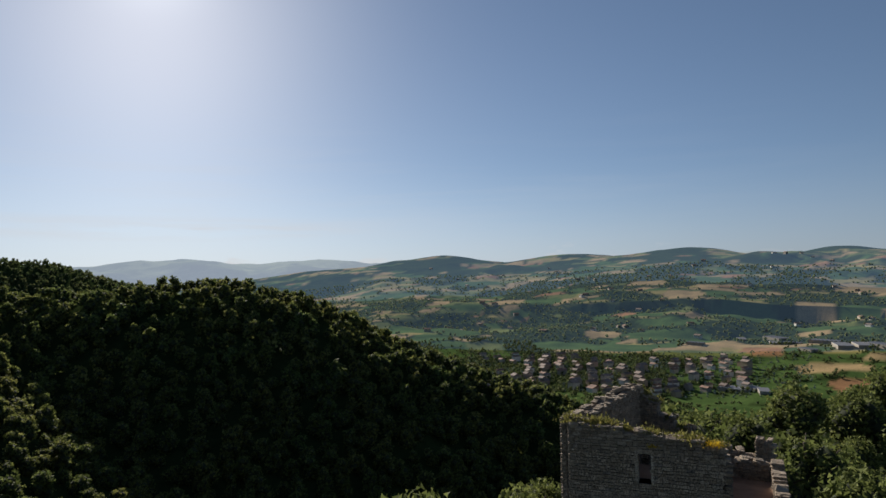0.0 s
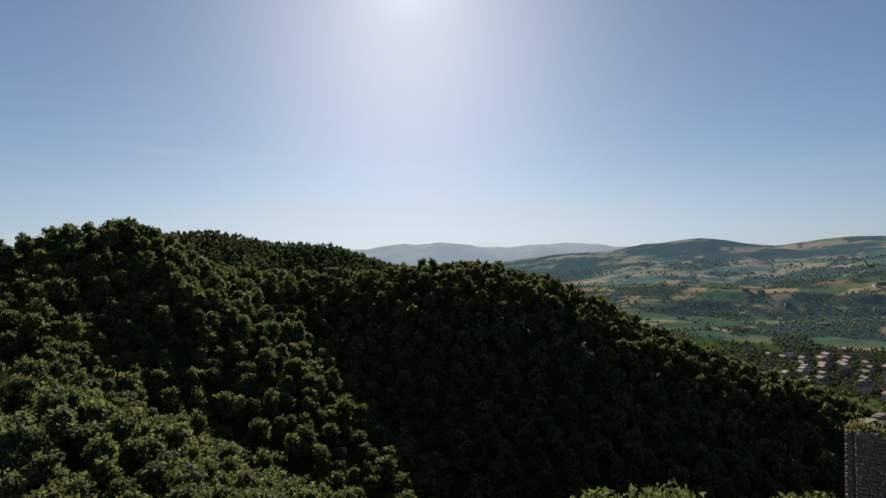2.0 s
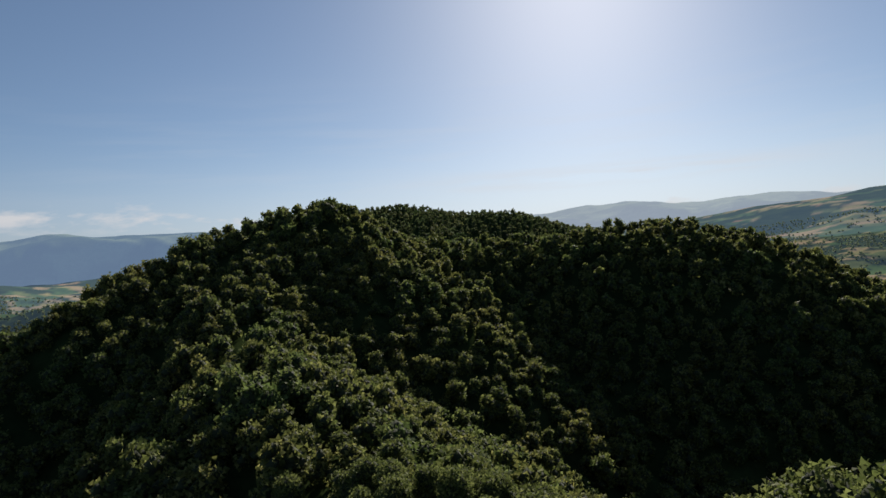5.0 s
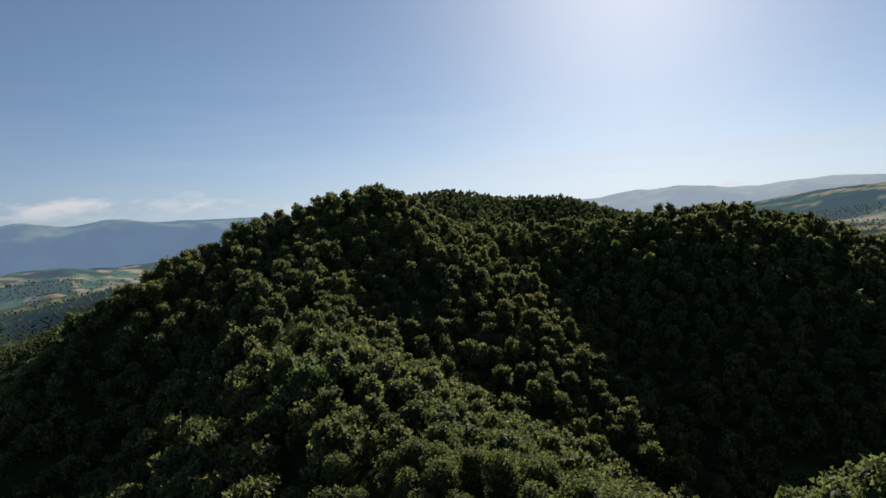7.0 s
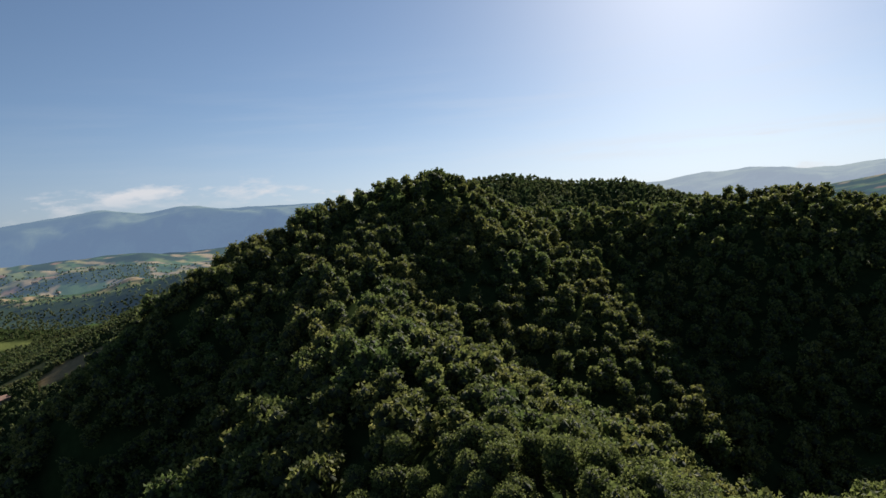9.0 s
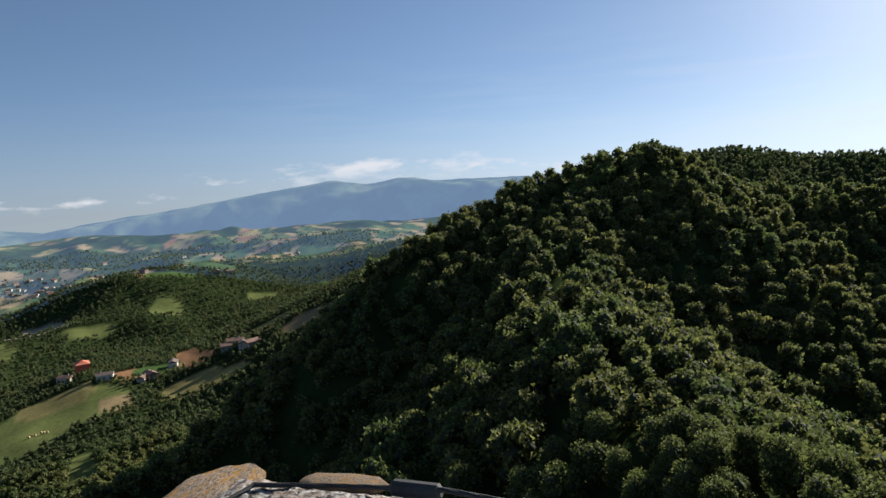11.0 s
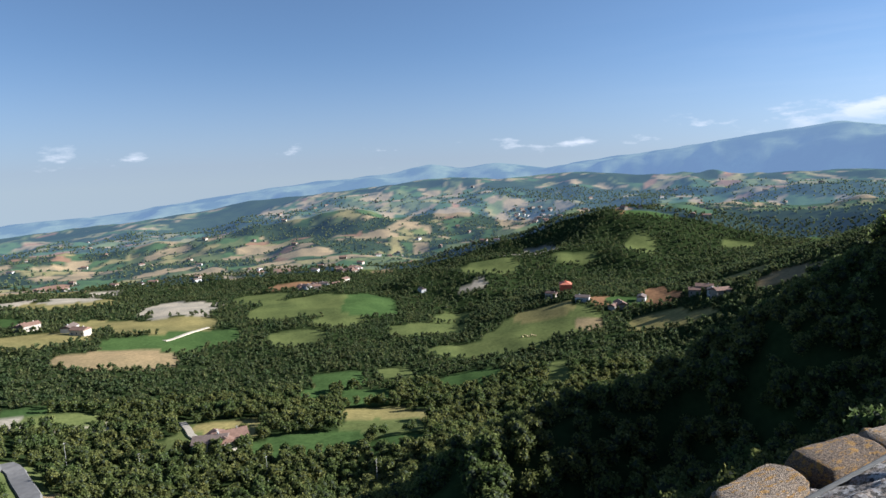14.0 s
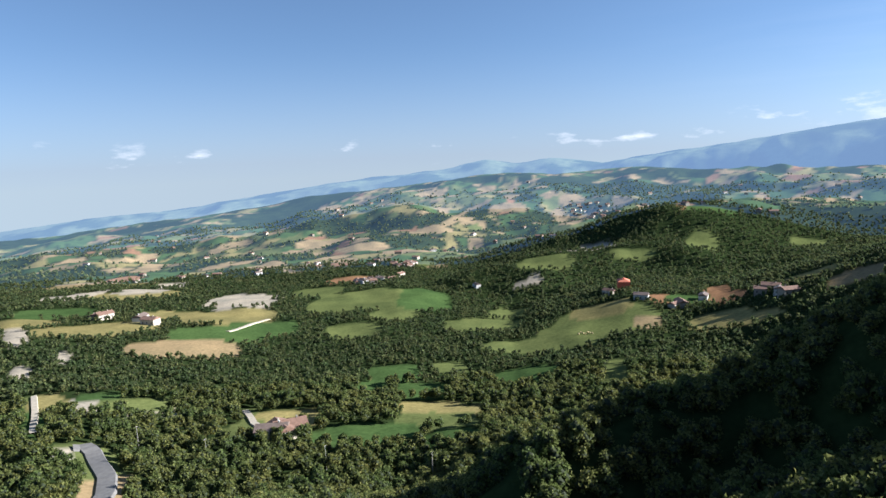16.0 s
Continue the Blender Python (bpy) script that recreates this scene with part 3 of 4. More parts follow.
def crown_arrays(rng, radius, tall, lumps, leaves, leaf):
    """A crown: small inner lumps, coloured dark for the shade inside, under a shell of many leaf clumps. Returns
    vertices, faces of three, and how many of the faces lie inside.
    """
    vs, fs, count = [], [], 0
    cores, sizes = [], []
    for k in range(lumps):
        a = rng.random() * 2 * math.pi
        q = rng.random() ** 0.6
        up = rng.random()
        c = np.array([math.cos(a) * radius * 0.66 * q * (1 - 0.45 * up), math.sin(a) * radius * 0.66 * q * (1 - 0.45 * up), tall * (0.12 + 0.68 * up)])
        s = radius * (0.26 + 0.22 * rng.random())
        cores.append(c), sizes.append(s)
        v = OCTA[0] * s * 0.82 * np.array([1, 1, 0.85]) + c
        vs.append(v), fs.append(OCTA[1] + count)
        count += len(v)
    cores, sizes = np.array(cores), np.array(sizes)
    pick = rng.choice(lumps, leaves, p=sizes ** 2 / (sizes ** 2).sum())
    d = rng.normal(size=(leaves, 3))
    d[:, 2] += 0.3
    d /= np.linalg.norm(d, axis=1, keepdims=True)
    p = cores[pick] + d * (sizes[pick] * (0.72 + 0.42 * rng.random(leaves)))[:, None]
    n = d * 0.45 + rng.normal(size=(leaves, 3)) * 0.9 + np.array((0, 0, 0.4))
    n /= np.linalg.norm(n, axis=1, keepdims=True)
    t = np.cross(n, rng.normal(size=(leaves, 3)))
    t /= np.linalg.norm(t, axis=1, keepdims=True)
    b = np.cross(n, t)
    w = (leaf * (0.55 + 0.9 * rng.random(leaves)))[:, None]
    tri = np.stack([p - t * w * 0.55 - b * w * 0.3, p + t * w * 0.55 - b * w * 0.3, p + b * w * 0.65], 1)
    vs.append(tri.reshape(-1, 3))
    fs.append(count + np.arange(leaves * 3).reshape(-1, 3))
    return np.concatenate(vs), np.concatenate(fs), lumps * 8


def tri_mesh(name, v, f, mat, inner=None):
    me = bpy.data.meshes.new(name)
    me.vertices.add(len(v))
    me.vertices.foreach_set("co", np.asarray(v, np.float32).ravel())
    me.loops.add(f.size)
    me.loops.foreach_set("vertex_index", np.asarray(f, np.int32).ravel())
    me.polygons.add(len(f))
    me.polygons.foreach_set("loop_start", np.arange(0, f.size, 3, dtype=np.int32))
    me.materials.append(mat)
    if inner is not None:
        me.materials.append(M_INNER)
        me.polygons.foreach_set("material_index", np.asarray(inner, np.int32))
    me.update()
    me.validate()
    return me


def spread(rng, count, r0, r1, y0, y1, want, gap):
    """Places for trees, where the ground is wooded, no two nearer than about gap."""
    r = np.sqrt(rng.random(count) * (r1 * r1 - r0 * r0) + r0 * r0)
    a = np.radians(y0 + rng.random(count) * (y1 - y0))
    x, y = -np.sin(a) * r, np.cos(a) * r
    keep = cover(x, y)[1] > want
    x, y = x[keep], y[keep]
    seen, ok = set(), []
    for k, (i, j) in enumerate(zip(np.floor(x / gap), np.floor(y / gap))):
        if (i, j) not in seen:
            seen.add((i, j)), ok.append(k)
    return x[ok], y[ok]


def in_sight(x, y, top):
    """Which places have a clear line from the tower, so that nothing is spent on woods behind the hills."""
    ok = np.ones(len(x), bool)
    r = np.hypot(x, y)
    el = (height(x, y) + top) / r
    for k in np.linspace(0.12, 0.95, 26):
        q = np.minimum(k, 1 - 14 / r)
        ok &= height(x * q, y * q) + 3 < el * r * q + 0.004 * r
    return ok | (np.arange(len(x)) % 6 == 0)


def woodland(name, xs, ys, zs, kinds, rng, size, mat, label):
    """Many trees of a wood joined into one mesh."""
    vs, fs, ins, count = [], [], [], 0
    for x, y, z in zip(xs, ys, zs):
        v, f, dark = kinds[rng.integers(len(kinds))]
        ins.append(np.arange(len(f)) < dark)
        a, s = rng.random() * 6.283, size * (0.7 + 0.65 * rng.random())
        c, sn = math.cos(a) * s, math.sin(a) * s
        w = np.empty_like(v)
        w[:, 0], w[:, 1], w[:, 2] = v[:, 0] * c - v[:, 1] * sn + x, v[:, 0] * sn + v[:, 1] * c + y, v[:, 2] * s * (0.85 + 0.4 * rng.random()) + z
        vs.append(w), fs.append(f + count)
        count += len(v)
    ob = new(name, tri_mesh(name, np.concatenate(vs), np.concatenate(fs), mat, np.concatenate(ins)))
    return tagged(ob, label, "trees", kind="stuff")


rng = np.random.default_rng(7)
# near-black green puts the shade within the crowns into the colour
M_INNER = plain("crown_shade", (0.022, 0.030, 0.010), 0.95, scale=1.0)
M_BARK = plain("bark", (0.09, 0.07, 0.05), 0.95, scale=4, relief=0.02)
MID = [crown_arrays(rng, 3.6, 5.6, 13, 560, 0.52) for _ in range(8)]
BACK = [crown_arrays(rng, 3.8, 5.8, 8, 210, 0.85) for _ in range(8)]
FAR = [crown_arrays(rng, 4.0, 6.6, 3, 44, 1.6) for _ in range(6)]
DOTS = [crown_arrays(rng, 4.0, 6.0, 1, 16, 2.2) for _ in range(5)]
NEAR = [crown_arrays(rng, 3.2, 5.4, 20, 3300, 0.235) for _ in range(5)]


def wood_belt(name, tries, r0, r1, y0, y1, gap, kinds, size, mat, label, drop):
    xs, ys = spread(rng, tries, r0, r1, y0, y1, 0.48, gap)
    keep = in_sight(xs, ys, 8)
    xs, ys = xs[keep], ys[keep]
    ob = woodland(name, xs, ys, height(xs, ys) - drop, kinds, rng, size, mat, label)


wood_belt("hillside_wood", 30000, 130, 235, -24, 152, 5.3, MID, 0.92, M_LEAF, "dense oak wood covering the steep hillside", -0.3)
wood_belt("crest_wood", 34000, 235, 430, -24, 152, 5.6, BACK, 0.86, M_LEAF, "oak wood along the crest and the slopes behind", -1.7)
wood_belt("valley_wood", 80000, 430, 800, -40, 155, 5.6, FAR, 0.68, M_LEAF_MILD, "dark green woods and hedgerows in the valley", 0.5)
wood_belt("hill_wood", 80000, 800, 1400, -40, 155, 8.4, FAR, 0.85, M_LEAF_MILD, "woods on the hills across the valley", 0.5)
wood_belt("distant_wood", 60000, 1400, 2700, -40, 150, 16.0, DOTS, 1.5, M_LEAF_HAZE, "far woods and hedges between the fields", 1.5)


def oak_tree(kind):
    """An oak: trunk with limbs, and a crown of leaf clumps."""
    v, f, dark = NEAR[kind]
    tree = new("oak_tree")
    bm = bmesh.new()
    tube(bm, [(0, 0, -1.5), (0.1, 0, 0.5), (0.05, 0.1, 2.2), (0, 0, 4.6)], [0.28, 0.22, 0.17, 0.06], 7)
    for k in range(6):
        a = k * 1.1 + kind
        tube(bm, [(0, 0, 1.2 + 0.3 * k), (math.cos(a) * 0.9, math.sin(a) * 0.9, 2.0 + 0.4 * k), (math.cos(a) * 1.8, math.sin(a) * 1.8, 2.9 + 0.35 * k)], [0.10, 0.07, 0.03], 5)
    part("trunk", bm, M_BARK, tree, "grey-brown bark")
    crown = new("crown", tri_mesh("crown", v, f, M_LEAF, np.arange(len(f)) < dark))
    crown.parent = tree
    return tagged(tree, "leafy green oak tree on the steep slope", "tree", "oaks below the tower")


OAKS = [oak_tree(k) for k in range(5)]
xs, ys = spread(rng, 4000, 24, 132, -44, 108, 0.5, 5.4)
yw, rr = np.degrees(np.arctan2(-xs, ys)), np.hypot(xs, ys)
keep = in_sight(xs, ys, 7) & ~((yw > -31) & (yw < -8) & (rr < 39)) & ~((yw > -8) & (yw < 60) & (rr < 29))
xs, ys, rr = xs[keep], ys[keep], rr[keep]
order = np.argsort(rr)
xs, ys = xs[order], ys[order]
for k, (x, y) in enumerate(zip(xs[:290], ys[:290])):
    m = pose(x, y, one_height(x, y) + 0.4, 0, 0, rng.random() * 360) @ Matrix.Diagonal((*(np.array((1, 1, 0.9 + 0.35 * rng.random())) * (0.75 + 0.55 * rng.random())), 1))
    ob = OAKS[k] if k < 5 else copy_thing(OAKS[k % 5], m)
    ob.matrix_basis = m
if len(xs) > 290:
    woodland("slope_wood", xs[290:], ys[290:], height(xs[290:], ys[290:]) + 0.3, MID, rng, 1.05, M_LEAF, "oaks crowded on the slope below the tower")

# ---- the ruin below the tower ----
def mat_stone(name, tones, scale, relief, lichen=0.0, crust=0.0):
    """Rough stone with grain, pale and rusty lichen."""
    m, n, l, b = material(name, 0.93)
    info = n.new("ShaderNodeObjectInfo")
    base = ramp(n, [(0.0, tones[0]), (0.5, tones[1]), (1.0, tones[2])])
    g, f = noise_tex(n, l, scale, 8, 0.65), noise_tex(n, l, scale * 7, 6, 0.7)
    mixv = n.new("ShaderNodeMath")
    mixv.operation = "MULTIPLY_ADD"
    isl = n.new("ShaderNodeNewGeometry")
    both = n.new("ShaderNodeMath")
    both.operation = "ADD"
    l.new(info.outputs["Random"], both.inputs[0])
    l.new(isl.outputs["Random Per Island"], both.inputs[1])
    fr = n.new("ShaderNodeMath")
    fr.operation = "FRACT"
    l.new(both.outputs[0], fr.inputs[0])
    l.new(fr.outputs[0], mixv.inputs[0])
    mixv.inputs[1].default_value = 0.5
    sc = n.new("ShaderNodeMath")
    sc.operation = "MULTIPLY"
    l.new(g.outputs[0], sc.inputs[0])
    sc.inputs[1].default_value = 0.55
    l.new(sc.outputs[0], mixv.inputs[2])
    l.new(mixv.outputs[0], base.inputs[0])
    c2 = ramp(n, [(0.41, (0.32, 0.30, 0.28)), (0.50, (0.95, 0.93, 0.90)), (0.59, (1.5, 1.47, 1.42))])
    l.new(f.outputs[0], c2.inputs[0])
    col = mixed(n, l, base.outputs[0], c2.outputs[0], 1.0, "MULTIPLY")
    if lichen:
        k = noise_tex(n, l, scale * 1.7, 7, 0.7)
        q = ramp(n, [(0.60 - 0.10 * lichen, (0, 0, 0)), (0.65 - 0.10 * lichen, (1, 1, 1))])
        l.new(k.outputs[0], q.inputs[0])
        col = mixed(n, l, col, (0.42, 0.22, 0.045), q.outputs[0])
    if crust:    # pale crusts, dark pits and a few hairline cracks
        k1, k2 = noise_tex(n, l, scale * 1.9, 5, 0.6), noise_tex(n, l, scale * 4.2, 4, 0.6)
        q1, q2 = ramp(n, [(0.47, (0, 0, 0)), (0.51, (1, 1, 1))]), ramp(n, [(0.435, (1, 1, 1)), (0.475, (0, 0, 0))])
        l.new(k1.outputs[0], q1.inputs[0])
        l.new(k2.outputs[0], q2.inputs[0])
        fine = ramp(n, [(0.42, (0.28, 0.25, 0.22)), (0.58, (0.56, 0.52, 0.48))])
        l.new(f.outputs[0], fine.inputs[0])
        col = mixed(n, l, mixed(n, l, col, fine.outputs[0], q1.outputs[0]), (0.055, 0.045, 0.034), q2.outputs[0])
    l.new(col, b.inputs["Base Color"])
    bump(n, l, b, f.outputs[0], 1.0, relief)
    return m


M_MASONRY = mat_stone("ruin_stone", ((0.13, 0.095, 0.065), (0.23, 0.18, 0.13), (0.38, 0.31, 0.235)), 2.5, 0.02)
M_MORTAR = mat_stone("old_mortar", ((0.12, 0.10, 0.085), (0.17, 0.145, 0.12), (0.22, 0.19, 0.15)), 1.2, 0.03)
M_EARTH = plain("bare_earth", (0.30, 0.17, 0.10), 0.95, scale=1.5, relief=0.02)
M_WEED = mat_leaves("dry_weeds", (0.09, 0.09, 0.03), (0.17, 0.16, 0.06), (0.28, 0.24, 0.09))
M_FLOWER = mat_leaves("yellow_flowers", (0.35, 0.22, 0.02), (0.55, 0.36, 0.03), (0.65, 0.45, 0.05))
M_DARK = plain("dark_hollow", (0.02, 0.018, 0.015), 0.95)
M_PALE = mat_stone("dressed_stone", ((0.22, 0.18, 0.14), (0.32, 0.27, 0.21), (0.42, 0.36, 0.29)), 3.0, 0.01)
STONES = {}


def stone_mesh(kind, mat):
    """One rough building stone, one metre on each side before it is sized."""
    if (kind, mat.name) in STONES:
        return STONES[kind, mat.name]
    bm = bmesh.new()
    box(bm, -0.5, 0.5, -0.5, 0.5, -0.5, 0.5)
    bmesh.ops.bevel(bm, geom=bm.edges[:], offset=0.09, segments=1, affect="EDGES")
    for v in bm.verts:
        v.co += Vector(noise.noise_vector(v.co * 2.3 + Vector((kind * 7.1, 0, 0)))) * 0.10
    me = bpy.data.meshes.new("stone")
    bm.to_mesh(me)
    bm.free()
    me.materials.append(mat)
    STONES[kind, mat.name] = me
    return me


def stone_wall(name, a, b, base, top_a, top_b, thick, label, rag=0.35, course=0.105, holes=(), seed=0, cap=300):
    """A wall of coursed rubble from a to b: a core with stones proud of both faces, and a ragged top."""
    r = random.Random(seed)
    a, b = Vector((*a, 0)), Vector((*b, 0))
    length, ang = (b - a).length, math.atan2(b.y - a.y, b.x - a.x)
    root = new(name)
    root.matrix_basis = Matrix.Translation((a.x, a.y, base)) @ Matrix.Rotation(ang, 4, "Z")
    tagged(root, label, "wall", kind="structure")
    steps = max(4, int(length / 0.27))
    tops = [top_a - base + (top_b - top_a) * k / steps + (r.random() - 0.6) * rag for k in range(steps)]
    bm = bmesh.new()
    for k in range(steps):
        x0, x1 = k * length / steps, (k + 1) * length / steps
        cuts = [(0.0, tops[k] - 0.12)]
        for hx0, hx1, hz0, hz1 in holes:
            if x1 > hx0 + 0.01 and x0 < hx1 - 0.01:
                cuts = [(0.0, hz0 - base), (hz1 - base, tops[k] - 0.12)]
        for z0, z1 in cuts:
            box(bm, x0, x1, -thick / 2 + 0.03, thick / 2 - 0.03, z0, z1)
    part("core", bm, M_MORTAR, root, "lime mortar and rubble core")
    made, z = 0, 0.0
    rows = []
    while z < max(tops):
        h = course * (0.7 + 0.6 * r.random())
        x = -0.05
        while x < length:
            w = 0.10 + 0.30 * r.random() ** 1.5
            mid = x + w / 2
            k = min(steps - 1, max(0, int(mid / length * steps)))
            inside = any(hx0 - 0.05 < mid < hx1 + 0.05 and hz0 - base < z + h / 2 < hz1 - base for hx0, hx1, hz0, hz1 in holes)
            if z + h * 0.6 < tops[k] and not inside and r.random() > 0.025:
                rows.append((z + 0.035 * (r.random() - 0.5), mid, w, h * (0.85 + 0.3 * r.random())))
            x += w + 0.015
        z += h + 0.012
    rows.sort(key=lambda q: -q[0])
    loose = bmesh.new()
    for z, mid, w, h in rows:
        for side in (-1, 1):
            y = side * (thick / 2 - 0.10)
            if made < cap:
                ob = new("stone", stone_mesh(r.randrange(8), M_MASONRY))
                ob.parent = root
                ob.matrix_basis = Matrix.LocRotScale((mid, y, z + h / 2), Euler(((r.random() - 0.5) * 0.08, (r.random() - 0.5) * 0.08, (r.random() - 0.5) * 0.1)), (w, 0.24 + 0.09 * r.random(), h))
                made += 1
            else:
                box(loose, mid - w / 2 + 0.01, mid + w / 2 - 0.01, y - 0.13 - 0.02 * r.random(), y + 0.13 + 0.02 * r.random(), z + 0.005, z + h - 0.005)
    for k in range(int(length * 5)):    # loose stones along the broken top
        x = r.random() * length
        z = tops[min(steps - 1, int(x / length * steps))]
        s = 0.12 + 0.2 * r.random()
        ob = new("stone", stone_mesh(r.randrange(8), M_MASONRY))
        ob.parent = root
        ob.matrix_basis = Matrix.LocRotScale((x, (r.random() - 0.5) * thick * 0.8, z - 0.08), Euler((r.random() * 0.4, r.random() * 0.4, r.random() * 3)), (s * 1.5, s * 1.2, s * 0.7))
    if len(loose.verts):
        tagged(part("lower_stones", loose, M_MASONRY, root), kind="stuff")
    else:
        loose.free()
    return root


SHIFT = Vector((-0.6, 0.62))
RUIN = {k: tuple(Vector(polar(*v)) + SHIFT) for k, v in {"l": (-11.0, 27.5), "r": (-23.2, 27.2), "b": (-16.4, 36.0), "f": (-22.8, 35.2)}.items()}
stone_wall("ruin_wall_front", RUIN["l"], RUIN["r"], -14.5, -6.3, -6.95, 0.75, "roofless grey stone wall with a narrow window slit", 0.22,
           holes=((2.70, 3.24, -8.65, -7.45),), seed=1)
stone_wall("ruin_wall_side", RUIN["l"], RUIN["b"], -15.0, -6.35, -6.25, 0.85, "broken stone side wall with a ragged top", 0.25, seed=2)
stone_wall("ruin_wall_back", RUIN["b"], RUIN["f"], -15.0, -6.3, -9.6, 0.7, "collapsed back wall of the roofless ruin", 0.7, seed=3, cap=150)
stone_wall("ruin_wall_inner", RUIN["f"], RUIN["r"], -15.0, -9.5, -7.6, 0.7, "collapsed stone wall grown over with weeds", 0.6, seed=4, cap=150)
slit = bpy.data.objects["ruin_wall_front"]
for name, x0, x1, z0, z1, mat, words in (("lintel", 2.58, 3.36, -7.47, -7.30, M_PALE, "pale stone lintel"), ("jamb", 2.60, 2.74, -8.65, -7.47, M_PALE, "pale dressed jamb"),
                                         ("jamb", 3.22, 3.34, -8.65, -7.47, M_PALE, "pale dressed jamb"), ("sill", 2.64, 3.30, -8.75, -8.65, M_MASONRY, "worn stone sill")):
    bm = bmesh.new()
    box(bm, x0, x1, -0.39, 0.34, z0 + 14.5, z1 + 14.5)
    bmesh.ops.bevel(bm, geom=bm.edges[:], offset=0.02, segments=1, affect="EDGES")
    part(name, bm, mat, slit, words)
# the small court beside it
C = {k: tuple(Vector(polar(*v)) + SHIFT) for k, v in {"a": (-23.4, 33.4), "b": (-27.3, 33.0), "c": (-27.9, 26.0), "d": (-23.6, 26.4), "p": (-25.9, 36.0)}.items()}
stone_wall("court_wall_back", C["a"], C["b"], -12.5, -9.2, -9.05, 0.6, "low ruined wall round a small court", 0.3, seed=5, cap=120)
stone_wall("court_wall_side", C["b"], C["c"], -12.5, -9.0, -9.25, 0.45, "low ruined wall of pale rubble", 0.3, seed=6, cap=120)
stone_wall("court_wall_far", C["p"], tuple(Vector(polar(-23.2, 36.0)) + SHIFT), -12.5, -9.5, -9.0, 0.6, "broken wall stub behind the court", 0.4, seed=7, cap=120)
stone_wall("court_pillar", C["p"], tuple(Vector(polar(-26.9, 35.9)) + SHIFT), -12.5, -8.75, -8.7, 0.5, "stub of a stone pillar left standing", 0.1, seed=8, cap=120)
bm = bmesh.new()
bm.faces.new([bm.verts.new((*C[k], -9.85 - 0.03 * n)) for n, k in enumerate("abcd")][::-1])
bmesh.ops.subdivide_edges(bm, edges=bm.edges[:], cuts=10, use_grid_fill=True)
for v in bm.verts:
    v.co.z += noise.noise(v.co * 0.8) * 0.15
tagged(part("court_floor", bm, M_EARTH), "bare reddish earth floor of the court", "ground", kind="structure")
bm = bmesh.new()
box(bm, -2.6, 2.6, -2.2, 2.2, -0.4, 0.4)
ob = part("rubble_fill", bm, M_EARTH)
ob.matrix_basis = pose(8.6, 30.6, -10.4, 0, 0, 55)
tagged(ob, "earth and rubble inside the ruin", "ground", kind="structure")


def tuft(name, label, mat, x, y, z, size, seed, leaves=420, category="plant"):
    g = np.random.default_rng(seed)
    d = g.normal(size=(leaves, 3)) * np.array((1, 1, 0.5)) * size * 0.45
    d[:, 2] = np.abs(d[:, 2])
    t = g.normal(size=(leaves, 3)) * size * 0.05
    u = g.normal(size=(leaves, 3)) * size * 0.05 + np.array((0, 0, size * (0.05 if mat is M_FLOWER else 0.2)))
    v = np.stack([d - t, d + t, d + u], 1).reshape(-1, 3)
    me = tri_mesh(name, v, np.arange(leaves * 3).reshape(-1, 3), mat)
    ob = new(name, me)
    ob.location = (x, y, z)
    return tagged(ob, label, category, "weeds on the ruin")


W = random.Random(5)
for k in range(26):
    q = W.random()
    a, b = (RUIN["l"], RUIN["r"]) if k % 3 else (RUIN["b"], RUIN["f"])
    p = Vector(a).lerp(Vector(b), q) + Vector((0.2 * W.random(), 0.35 * W.random()))
    zz = (-6.3 - 0.65 * q) if k % 3 else (-6.4 - 3.2 * q)
    tuft("weed_tuft", "dry yellow-green weeds on the wall top", M_WEED, p.x, p.y, zz - 0.15, 0.28 + 0.3 * W.random(), k)
for q, d, s in ((0.95, -6.95, 0.42), (0.57, -7.15, 0.26)):
    p = Vector(RUIN["l"]).lerp(Vector(RUIN["r"]), q) + Vector((-0.15, -0.38))
    tuft("flower_tuft", "bushy yellow broom in flower on the stone wall", M_FLOWER, p.x, p.y, d, s, 77 + int(q * 10))

# ---- the tower under the camera ----
M_CAP = mat_stone("weathered_cap", ((0.105, 0.08, 0.06), (0.24, 0.19, 0.15), (0.37, 0.30, 0.24)), 24.0, 0.008, 0.0, 1.0)
M_EDGE = mat_stone("edge_stone", ((0.13, 0.085, 0.05), (0.25, 0.175, 0.11), (0.37, 0.29, 0.205)), 5.0, 0.01, 0.75)
M_STEEL = plain("galvanised_steel", (0.045, 0.045, 0.042), 0.8, 0.15, 40, 0.25)
K0, K1 = Vector((-1.40, -0.03)), Vector((0.20, -1.55))
E1 = (K1 - K0).normalized()
IN1 = Vector((-E1.y, E1.x))
E2, IN2 = IN1, E1
TOPZ = -0.53


def cap_top(p):
    """Height of the wall's weathered top at p."""
    d = min((p - K0).dot(IN1) - 0.06, (p - K0).dot(IN2))
    v = Vector((p.x, p.y, 0))
    crack = max(0, 1 - abs(noise.noise(v * 2.2 + Vector((3, 1, 0)))) * 34)
    return TOPZ + 0.045 * min(1, max(0, d / 0.10)) + 0.012 * noise.noise(v * 3.1) + 0.006 * noise.noise(v * 11) + 0.005 * noise.noise(v * 29) + 0.004 * noise.noise(v * 70) - 0.028 * crack


